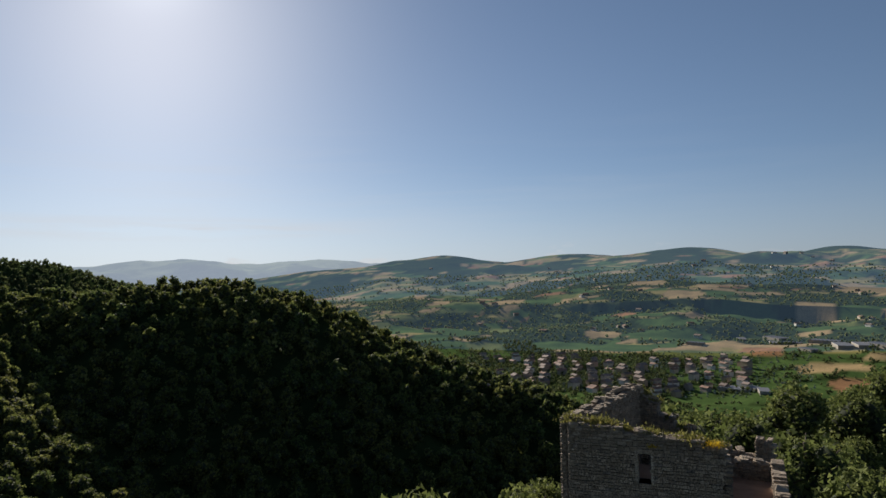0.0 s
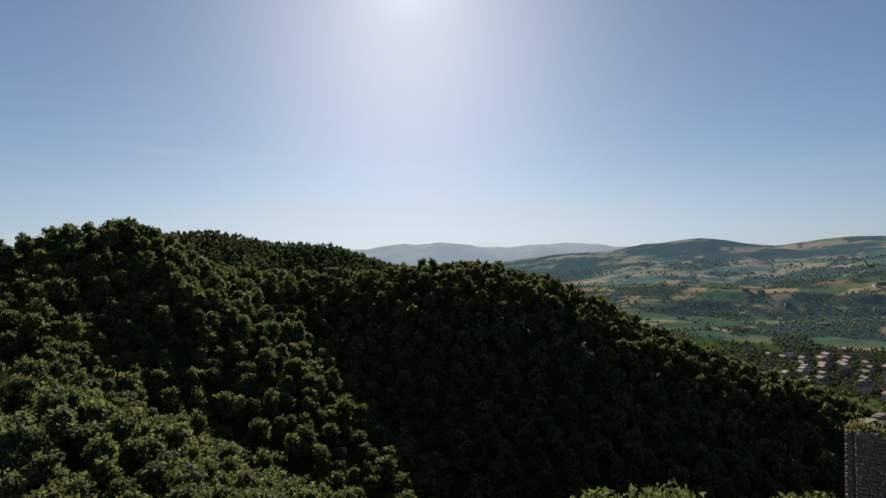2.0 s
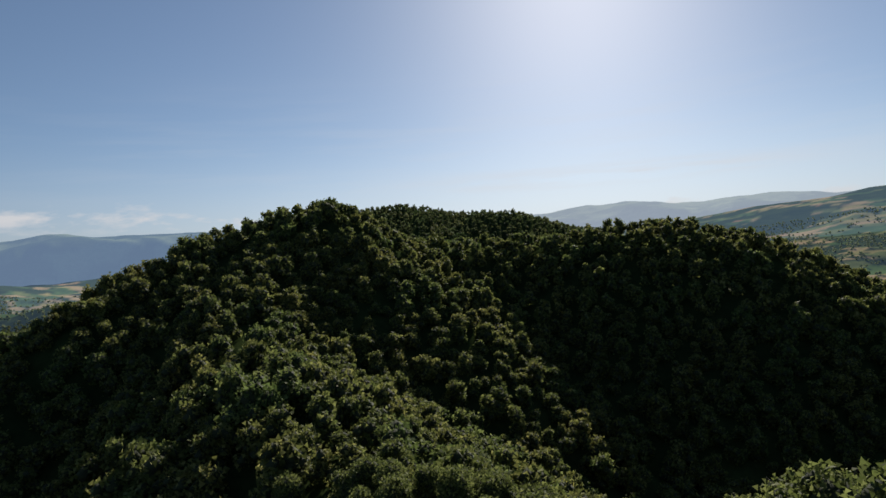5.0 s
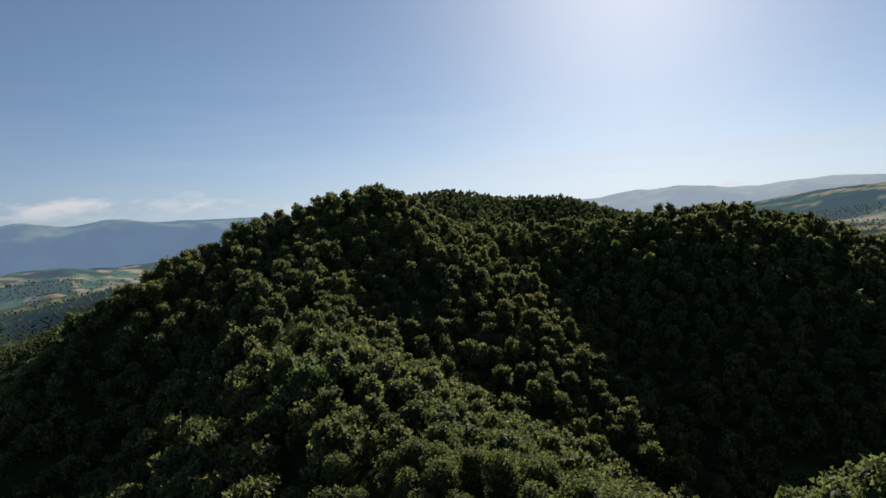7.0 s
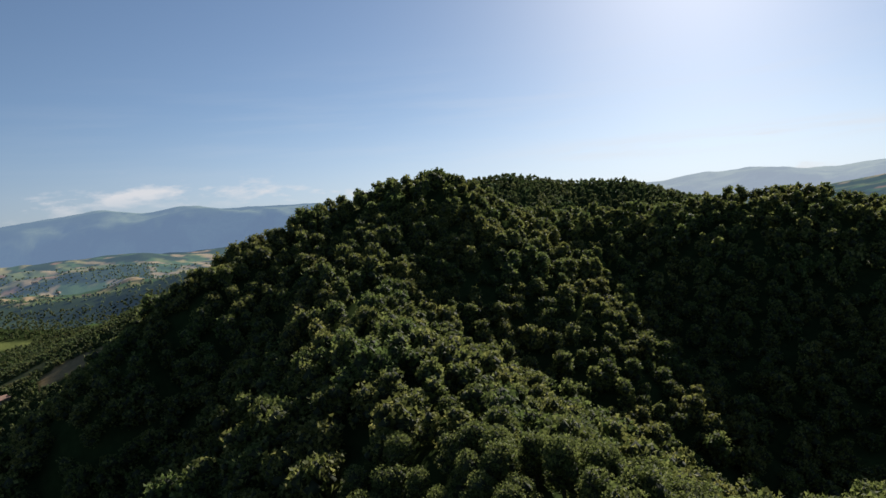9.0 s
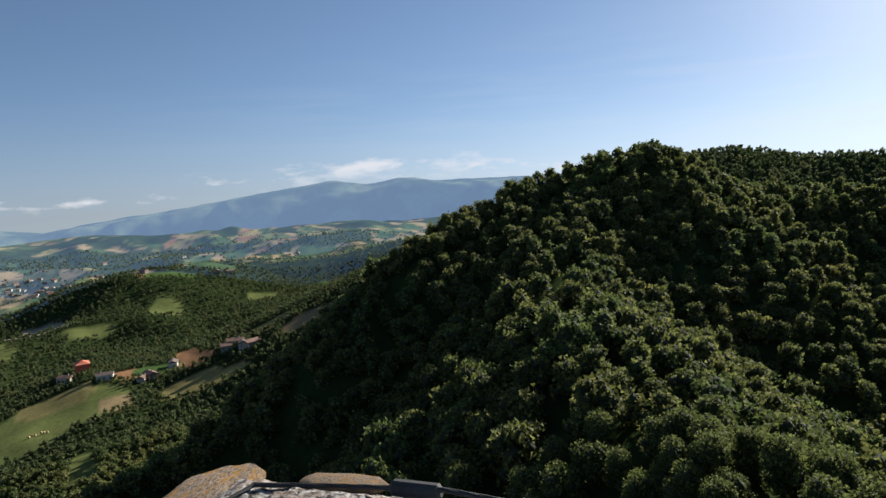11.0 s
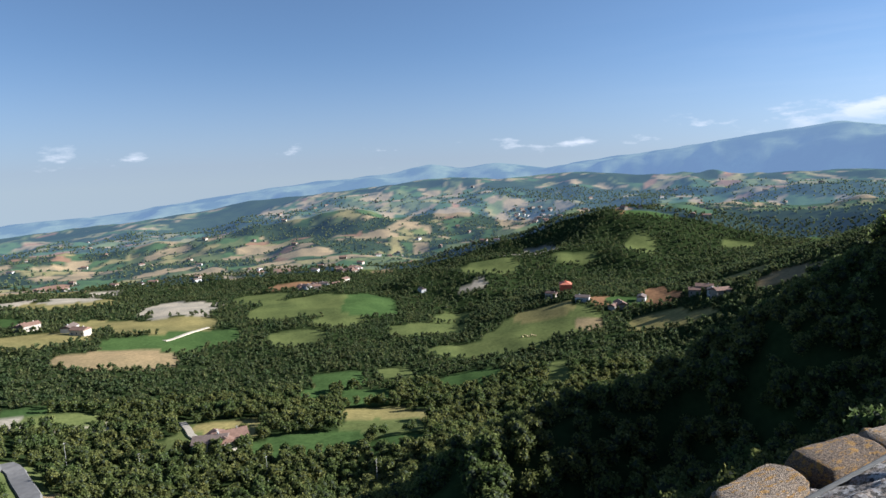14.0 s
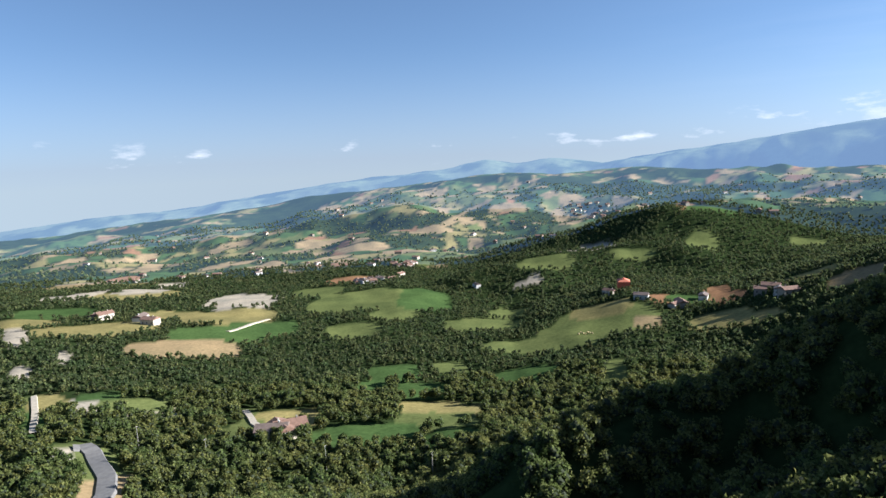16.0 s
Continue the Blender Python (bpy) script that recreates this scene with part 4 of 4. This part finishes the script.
def cap_sheet(name, corners, label, n=170):
    """A rough mortar top over the wall between four corners, with a skirt down its sides."""
    bm = bmesh.new()
    c = [Vector(q) for q in corners]
    grid = []
    for i in range(n + 1):
        row = []
        for j in range(n + 1):
            p = c[0].lerp(c[1], i / n).lerp(c[3].lerp(c[2], i / n), j / n)
            row.append(bm.verts.new((p.x, p.y, cap_top(p))))
        grid.append(row)
    for i in range(n):
        for j in range(n):
            bm.faces.new((grid[i][j], grid[i + 1][j], grid[i + 1][j + 1], grid[i][j + 1]))
    rim = [grid[i][0] for i in range(n)] + [grid[n][j] for j in range(n)] + [grid[n - i][n] for i in range(n)] + [grid[0][n - j] for j in range(n)]
    low = [bm.verts.new((v.co.x, v.co.y, -1.5)) for v in rim]
    for k in range(len(rim)):
        q = (k + 1) % len(rim)
        bm.faces.new((rim[q], rim[k], low[k], low[q]))
    for f in bm.faces:
        f.smooth = True
    return tagged(part(name, bm, M_CAP), label, "wall", kind="structure")


inner = K0 + E2 * 1.15
cap_sheet("parapet_wall", (K0 + IN1 * 0.065, K1 - E1 * 0.10 + IN1 * 0.065, K1 + IN1 * 1.15 - E1 * 0.04, inner), "weathered pale stone and mortar top of the tower wall")
# shaft of the tower
bm = bmesh.new()
foot = [K0, K1, K1 + IN1 * 1.15, inner]
mid = sum(foot, Vector((0, 0))) / 4
ring = []
for z, g in ((-0.57, 1.0), (-2.5, 1.01), (-17.5, 1.25)):
    ring.append([bm.verts.new((*(mid + (p - mid) * g), z)) for p in foot])
for lo, hi in zip(ring[1:], ring):
    for k in range(4):
        bm.faces.new((lo[k], lo[(k + 1) % 4], hi[(k + 1) % 4], hi[k]))
bm.faces.new(ring[0])
tagged(part("tower_shaft", bm, M_MASONRY), "rough stone shaft of the tower", "tower", kind="structure")


def edge_stone(p, size, turn, kind, z, label):
    """A weathered stone with rounded edges, pitted."""
    bm = bmesh.new()
    bmesh.ops.create_cube(bm, size=1)
    bmesh.ops.subdivide_edges(bm, edges=bm.edges[:], cuts=11, use_grid_fill=True)
    for v in bm.verts:
        c = v.co.copy()
        round_ = max(abs(c.x), abs(c.y), abs(c.z)) / c.length
        v.co = c * (0.35 + 0.65 * min(1.25, round_ * 1.12))
        q = Vector((c.x * size[0], c.y * size[1], c.z * size[2])) * 1.0
        v.co += Vector(noise.noise_vector(q * 9 + Vector((kind * 5.3, 1, 2)))) * 0.16 + Vector(noise.noise_vector(q * 40 + Vector((kind, 0, 0)))) * 0.04
    for f in bm.faces:
        f.smooth = True
    ob = part("edge_stone", bm, M_EDGE)
    ob.matrix_basis = Matrix.LocRotScale((p.x, p.y, z), Euler((0.1 * math.sin(kind), 0.06 * math.cos(kind * 2), turn)), size)
    return tagged(ob, label, "stone", "stones along the wall edge")


turn1 = math.atan2(E1.y, E1.x)
for k, (along, inn, w, d, h, up) in enumerate(((0.13, 0.07, 0.30, 0.16, 0.075, 0.0), (0.37, 0.06, 0.16, 0.11, 0.07, -0.015), (0.57, 0.06, 0.24, 0.12, 0.07, -0.01), (0.82, 0.06, 0.25, 0.12, 0.075, -0.01),
                                               (1.10, 0.055, 0.27, 0.13, 0.085, -0.005), (1.36, 0.05, 0.23, 0.12, 0.08, -0.005), (1.57, 0.05, 0.17, 0.12, 0.10, 0.0),
                                               (1.77, 0.05, 0.20, 0.12, 0.085, 0.0), (1.96, 0.055, 0.16, 0.13, 0.13, 0.0), (2.10, 0.075, 0.16, 0.17, 0.19, 0.0))):
    p = K0 + E1 * along + IN1 * inn
    edge_stone(p, (w * 0.98, d * 0.66, h * 0.62), turn1 + 0.12 * math.sin(k * 3), k, TOPZ - 0.002 + up, "rounded edge stone with orange lichen" if k in (0, 4, 8) else "rough tan edge stone bedded in mortar")
p = K0 + E2 * 0.27 + IN2 * 0.01
edge_stone(p, (0.14, 0.05, 0.020), math.atan2(E2.y, E2.x) + 0.2, 12, cap_top(p) + 0.012, "flat broken slab with a rusty streak")

# twisted steel rope along the edge
def steel_rope(points, radius=0.0034):
    rope = new("steel_rope")
    pts = [Vector(p) for p in points]
    dense = []
    for a, b in zip(pts, pts[1:]):
        n = max(2, int((b - a).length / 0.012))
        dense += [a.lerp(b, k / n) for k in range(n)]
    dense.append(pts[-1])
    for strand in range(5):
        bm = bmesh.new()
        line = []
        for k, p in enumerate(dense):
            way = (dense[min(k + 1, len(dense) - 1)] - dense[max(k - 1, 0)]).normalized()
            q = way.to_track_quat("Z", "Y")
            a = k * 0.42 + strand * 2 * math.pi / 5
            line.append(p + q @ Vector((math.cos(a) * radius * 0.62, math.sin(a) * radius * 0.62, 0)))
        tube(bm, line, [radius * 0.46] * len(line), 5)
        part("strand", bm, M_STEEL, rope)
    return tagged(rope, "twisted galvanised steel rope along the wall edge", "cable")


def on_cap(along, inside, up=0.006):
    p = K0 + E1 * along + IN1 * inside
    return (p.x, p.y, cap_top(p) + up)


q2 = K0 + E2 * 1.0 + IN2 * 0.16
q3 = K0 + E2 * 0.46 + IN2 * 0.10
q4 = K0 + E2 * 0.28 + IN2 * 0.07
rope = [(q.x, q.y, cap_top(q) + up) for q, up in ((q2, 0.012), (q3, 0.02), (q4, 0.012))]
rope += [on_cap(*q) for q in ((0.12, 0.19), (0.32, 0.125), (0.60, 0.105), (0.9, 0.10), (1.2, 0.105), (1.5, 0.095), (1.8, 0.11), (1.93, 0.14), (2.02, 0.21, 0.02), (2.09, 0.30, 0.01), (2.13, 0.42, 0.0))]
steel_rope(rope + [tuple(Vector((*(K1 + IN1 * 0.46), TOPZ - 0.15)))])
bm = bmesh.new()
tube(bm, [(-0.035, 0, 0), (-0.03, 0, 0), (0.03, 0, 0), (0.035, 0, 0)], [0.006, 0.011, 0.011, 0.006], 10)
ob = part("rope_sleeve", bm, M_STEEL)
p = K0 + E2 * 0.42 + IN2 * 0.095
ob.matrix_basis = Matrix.Translation((p.x, p.y, cap_top(p) + 0.022)) @ Matrix.Rotation(math.atan2(E2.y, E2.x), 4, "Z")
tagged(ob, "grey crimped sleeve on the steel rope", "fitting")
bm = bmesh.new()
g = random.Random(9)
for k in range(16):
    a, r = g.random() * 6.28, 0.01 + 0.045 * g.random()
    x, y, h = math.cos(a) * r, math.sin(a) * r, 0.05 + 0.05 * g.random()
    tube(bm, [(x * 0.3, y * 0.3, -0.02), (x * 0.8, y * 0.8, h * 0.6), (x * 1.3, y * 1.3, h)], [0.0018, 0.0018, 0.0008], 4)
    for s in range(6):
        z = h * (0.4 + 0.1 * s)
        v = Vector((x, y, z))
        bm.faces.new([bm.verts.new(v + Vector((g.uniform(-1, 1), g.uniform(-1, 1), g.uniform(0, 1.5))) * 0.008) for _ in range(3)])
ob = part("dry_plant", bm, plain("grey_green_stalks", (0.20, 0.20, 0.15), 0.9))
ob.location = on_cap(0.70, 0.06, 0.0)
tagged(ob, "small dry grey-green plant in the joint", "plant")

# ---- houses, town and farms ----
M_WALLS = [plain("render_" + n, c, 0.9, scale=0.6, amount=0.2) for n, c in (("cream", (0.46, 0.40, 0.32)), ("white", (0.56, 0.54, 0.50)), ("ochre", (0.36, 0.27, 0.18)), ("stone", (0.26, 0.23, 0.19)), ("rose", (0.36, 0.26, 0.21)))]
M_TILES = [plain("roof_tiles_" + n, c, 0.9, scale=0.8, amount=0.25) for n, c in (("red", (0.20, 0.115, 0.08)), ("brown", (0.145, 0.105, 0.085)), ("pale", (0.22, 0.165, 0.135)))]
M_BRICK_RED = plain("red_plaster", (0.62, 0.14, 0.07), 0.9, scale=0.5, amount=0.12)
M_ROOF_RED = plain("red_roof", (0.52, 0.16, 0.09), 0.9, scale=0.5, amount=0.15)
M_SHED = plain("shed_roof", (0.26, 0.26, 0.27), 0.6, scale=0.3, amount=0.12)
M_PANE = plain("dark_pane", (0.03, 0.035, 0.04), 0.2)
M_ROAD = plain("asphalt", (0.16, 0.15, 0.138), 0.9, scale=0.4, amount=0.2)
M_TRACK = plain("pale_track", (0.42, 0.36, 0.27), 0.95, scale=0.5, amount=0.2)


def house(w, d, h, pitch, wall, roof, label, category="house", hip=False, storeys=2):
    """A house with walls, tiled roof with eaves, chimney and rows of windows."""
    ob = new(category.replace(" ", "_"))
    bm = bmesh.new()
    rise = d / 2 * pitch
    a = [bm.verts.new(p) for p in ((-w / 2, -d / 2, -3), (w / 2, -d / 2, -3), (w / 2, d / 2, -3), (-w / 2, d / 2, -3), (-w / 2, -d / 2, h), (w / 2, -d / 2, h), (w / 2, d / 2, h), (-w / 2, d / 2, h))]
    for f in ((0, 1, 5, 4), (2, 3, 7, 6)):
        bm.faces.new([a[k] for k in f])
    if hip:
        bm.faces.new([a[k] for k in (1, 2, 6, 5)]), bm.faces.new([a[k] for k in (3, 0, 4, 7)])
    else:
        g1, g2 = bm.verts.new((w / 2, 0, h + rise)), bm.verts.new((-w / 2, 0, h + rise))
        bm.faces.new((a[1], a[2], a[6], g1, a[5])), bm.faces.new((a[3], a[0], a[4], g2, a[7]))
    part("body", bm, wall, ob)
    bm = bmesh.new()
    e, t = 0.5, 0.25
    in_x = d / 2 if hip else -e
    for lift in (0, t):
        lo = h - e * pitch + lift
        v = [bm.verts.new(p) for p in ((-w / 2 - e, -d / 2 - e, lo), (w / 2 + e, -d / 2 - e, lo), (w / 2 + e, d / 2 + e, lo), (-w / 2 - e, d / 2 + e, lo), (-w / 2 + in_x, 0, h + rise + lift), (w / 2 - in_x, 0, h + rise + lift))]
        for f in ((0, 1, 5, 4), (2, 3, 4, 5), (1, 2, 5), (3, 0, 4)):
            if lift or hip or len(f) == 4:
                bm.faces.new([v[k] for k in f][:: 1 if lift else -1])
        if lift:
            for p, q in ((0, 1), (1, 2), (2, 3), (3, 0)):
                bm.faces.new((old[p], old[q], v[q], v[p]))
        old = v
    r = part("roof", bm, roof, ob)
    bm = bmesh.new()
    box(bm, w * 0.2, w * 0.2 + 0.8, -0.4, 0.4, h + rise * 0.5, h + rise + 1.0)
    part("chimney", bm, wall, r)
    for side in (-1, 1):
        for s in range(storeys):
            for k in range(max(2, int(w / 3.6))):
                x = -w / 2 + (k + 0.5) * w / max(2, int(w / 3.6))
                z = h * (s + 0.35) / storeys
                bm = bmesh.new()
                y = side * (d / 2 + 0.02)
                box(bm, x - 0.55, x + 0.55, min(y, y - side * 0.12), max(y, y - side * 0.12), z, z + 1.5)
                part("window", bm, M_PANE, ob)
    return tagged(ob, label, category)


def shed(w, d, h, label):
    ob = new("industrial_shed")
    bm = bmesh.new()
    box(bm, -w / 2, w / 2, -d / 2, d / 2, -4, h)
    part("body", bm, M_WALLS[3], ob)
    bm = bmesh.new()
    n = max(2, int(w / 9))
    for k in range(n):
        x0, x1 = -w / 2 + k * w / n, -w / 2 + (k + 1) * w / n
        v = [bm.verts.new(p) for p in ((x0, -d / 2 - 0.3, h), (x1, -d / 2 - 0.3, h), ((x0 + x1) / 2, -d / 2 - 0.3, h + 1.6), (x0, d / 2 + 0.3, h), (x1, d / 2 + 0.3, h), ((x0 + x1) / 2, d / 2 + 0.3, h + 1.6))]
        for f in ((0, 1, 2), (5, 4, 3), (0, 2, 5, 3), (1, 4, 5, 2), (0, 3, 4, 1)):
            bm.faces.new([v[i] for i in f])
    part("roof", bm, M_SHED, ob)
    return tagged(ob, label, "shed", "industrial sheds in the valley")


def put(ob, yaw, r, turn, first, size=1.0, drop=0.3):
    x, y = polar(yaw, r)
    m = pose(x, y, one_height(x, y) - drop, 0, 0, turn) @ Matrix.Diagonal((size, size, size, 1))
    if first:
        ob.matrix_basis = m
        return ob
    c = copy_thing(ob, m)
    c.matrix_basis = m
    return c


R = random.Random(21)
DESIGNS = []
for k in range(9):
    DESIGNS.append(tagged(house(9 + 1.6 * (k % 4), 8 + (k % 3), 6 + (k % 3) * 1.4, 0.45, M_WALLS[k % 5], M_TILES[k % 3],
                                ("%s town house with a %s tiled roof" % (("cream", "white", "ochre", "stone", "rose")[k % 5], ("red", "brown", "pale red")[k % 3])), "house", storeys=0), group="houses of the town"))
used = set()
streets = []
for row in range(12):
    for col in range(17):
        yaw = -3.5 - col * 1.35 + 0.5 * (R.random() - 0.5)
        r = 945 + row * 24 + 6 * R.random() + 40 * math.sin(col * 0.5)
        if R.random() < 0.24 or value_noise(np.array([col * 0.45]), np.array([row * 0.4]), 8)[0] < 0.36:
            continue
        streets.append((yaw, r))
for k, (yaw, r) in enumerate(streets):
    d = k % len(DESIGNS)
    put(DESIGNS[d], yaw, r, 20 + 90 * R.randrange(2) + 8 * R.random(), d not in used, 0.85 + 0.35 * R.random())
    used.add(d)
tx, ty = spread(rng, 2600, 930, 1300, -30, -2, -1.0, 13.0)
# the town trees share the leaves with the painted haze glow
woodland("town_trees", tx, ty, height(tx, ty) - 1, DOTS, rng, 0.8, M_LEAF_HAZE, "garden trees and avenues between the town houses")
SHED_A, SHED_B = shed(46, 22, 7, "long grey industrial shed with a ridged roof"), shed(70, 34, 8, "wide white industrial hall with a ridged roof")
SPOTS = [(-25.0, 1490), (-27.5, 1500), (-28.6, 1407), (-33.3, 1347), (-29.7, 1303), (-30.9, 1400), (-27.4, 1415), (-34.4, 1350), (-21.5, 1376), (-32.0, 1345), (-25.7, 986), (-24.4, 981), (-26.5, 960)]
for k, (yaw, r) in enumerate(SPOTS):
    put((SHED_A, SHED_B)[k % 2], yaw, r, 70 + 30 * (k % 3), k < 2, 0.6 if k > 9 else 0.72)

# farms and hamlets on the other side
villa = put(house(15, 13, 11, 0.5, M_BRICK_RED, M_ROOF_RED, "square red villa with a red hipped roof", "villa", True, 3), 97.6, 728, 12, True)
FARM = [house(14, 9, 5.5, 0.42, M_WALLS[k], M_TILES[k % 3], ("low %s farmhouse with a tiled roof among trees" % n), "farmhouse", storeys=1) for k, n in ((0, "cream"), (1, "white"), (3, "stone"))]
for f in FARM:
    tagged(f, group="farmhouses")
done = set()
PLACES = [(98.8, 705), (96.1, 653), (92.8, 634), (93.3, 629), (91.0, 667), (86.5, 625), (85.9, 630), (85.3, 613), (84.6, 597), (129.7, 319), (130.5, 318), (128.9, 322),
          (139.3, 693), (140.0, 720), (143.2, 767), (142.6, 763), (121.1, 984), (121.7, 986), (120.3, 1065), (119.5, 1059), (118.5, 1042), (117.7, 1112), (110.7, 914), (92.5, 1303)]
for k in range(9):
    PLACES.append((120.2 + 1.8 * R.random(), 985 + 50 * R.random()))
for k in range(16):
    PLACES.append((116.0 + 2.2 * R.random(), 1255 + 60 * R.random()))
for k in range(90):
    PLACES.append((76 + 68 * R.random(), 1300 + 1500 * R.random() ** 1.4))
for k in range(40):
    PLACES.append((98.8 + 3.4 * R.random(), 2060 + 300 * R.random()))
for k in range(60):
    PLACES.append((-36 + 38 * R.random(), 1500 + 1500 * R.random()))
for k, (yaw, r) in enumerate(PLACES):
    put(FARM[k % 3], yaw, r, 360 * R.random(), k % 3 not in done, 0.8 + 0.4 * R.random())
    done.add(k % 3)


def ribbon(name, pts, width, mat, label, lift=0.25):
    """A road laid over the ground along points given as yaw and distance."""
    bm = bmesh.new()
    p = [Vector(polar(*q)) for q in pts]
    line = []
    for a, b in zip(p, p[1:]):
        n = max(2, int((b - a).length / 6))
        line += [a.lerp(b, k / n) for k in range(n)]
    line.append(p[-1])
    last = None
    for k, q in enumerate(line):
        way = (line[min(k + 1, len(line) - 1)] - line[max(k - 1, 0)]).normalized()
        s = Vector((-way.y, way.x)) * width / 2
        z = max(one_height(q.x + s.x * e, q.y + s.y * e) for e in (-1, 0, 1)) + lift
        pair = [bm.verts.new((*(q + s), z)), bm.verts.new((*(q - s), z)), bm.verts.new((*(q + s * 1.2), z - 1.2)), bm.verts.new((*(q - s * 1.2), z - 1.2))]
        if last:
            for i, j in ((0, 1), (2, 0), (1, 3)):
                bm.faces.new((last[i], last[j], pair[j], pair[i]))
        last = pair
    bmesh.ops.recalc_face_normals(bm, faces=bm.faces[:])
    return tagged(part(name, bm, mat), label, "road", kind="structure")


ribbon("road", ROAD, 6.5, M_ROAD, "grey asphalt road bend below the woods", 0.8)
ribbon("track", TRACK, 3, M_TRACK, "pale gravel track up the slope", 0.8)
ribbon("lane", LANE, 3.5, M_TRACK, "pale lane to the farm", 0.8)
ribbon("valley_road", FARM_TRACK, 4, M_TRACK, "white farm track between the fields", 0.4)

# lattice mast on the crest
M_MAST = plain("mast_steel", (0.22, 0.22, 0.23), 0.6, 0.6)
mast = new("radio_mast")
mx0, my0 = polar(22.1, 335)
bm = bmesh.new()
for sx, sy in ((-0.5, -0.5), (0.5, -0.5), (0, 0.5)):
    tube(bm, [(sx, sy, 0), (sx * 0.5, sy * 0.5, 26)], [0.09, 0.07], 5)
part("legs", bm, M_MAST, mast)
bm = bmesh.new()
for k in range(18):
    g, s = 1 - k / 36, 1 - (k + 1) / 36
    for (ax, ay), (bx, by) in (((-0.5, -0.5), (0.5, -0.5)), ((0.5, -0.5), (0, 0.5)), ((0, 0.5), (-0.5, -0.5))):
        tube(bm, [(ax * g, ay * g, k * 1.44), (bx * s, by * s, k * 1.44 + 1.44)], [0.045, 0.045], 4)
part("bracing", bm, M_MAST, mast)
mast.location = (mx0, my0, one_height(mx0, my0) - 1)
mast.scale = (0.8, 0.8, 0.72)
tagged(mast, "slender steel lattice mast on the wooded crest", "mast")


# power line through the woods
def utility_pole(yaw, r, first=None):
    x, y = polar(yaw, r)
    z = one_height(x, y)
    pole = new("utility_pole")
    bm = bmesh.new()
    tube(bm, [(0, 0, -1), (0, 0, 5), (0, 0, 11.5)], [0.16, 0.13, 0.10], 8)
    part("post", bm, M_POST, pole)
    bm = bmesh.new()
    box(bm, -0.8, 0.8, -0.06, 0.06, 10.9, 11.05)
    part("crossarm", bm, M_POST, pole)
    pole.location = (x, y, z)
    tagged(pole, "grey concrete power pole standing in the wood", "pole", "power poles")
    return Vector((x, y, z + 11.0))


M_POST = plain("weathered_concrete", (0.32, 0.30, 0.27), 0.9, scale=2)
tops = [utility_pole(*q) for q in ((141.5, 330), (136.3, 300), (126.0, 262), (116.0, 236), (106.5, 215))]
for p, q in zip(tops, tops[1:]):
    wire = new("power_wires")
    for off in (-0.7, 0.7):
        bm = bmesh.new()
        tube(bm, [p.lerp(q, k / 10) + Vector((off, 0, -2.0 * (1 - (k / 5 - 1) ** 2))) for k in range(11)], [0.03] * 11, 4)
        part("wire", bm, M_STEEL, wire)
    wire.name = "power_wire"
    tagged(wire, "thin sagging power wires between two poles", "cable", "power wires")

# round bales and single trees on the meadow
M_BALE = plain("straw_bale", (0.42, 0.33, 0.16), 0.95, scale=3)
for k in range(7):
    bm = bmesh.new()
    bmesh.ops.create_cone(bm, cap_ends=True, segments=14, radius1=0.75, radius2=0.75, depth=1.3)
    bmesh.ops.bevel(bm, geom=bm.edges[:], offset=0.08, segments=1, affect="EDGES")
    ob = part("straw_bale", bm, M_BALE)
    x, y = polar(100.4 + 0.2 * k, 548 + 3 * (k % 3))
    ob.matrix_basis = pose(x, y, one_height(x, y) + 0.8, 90, 0, 40 * k)
    tagged(ob, "round straw bale lying on the mown meadow", "bale", "bales on the meadow")
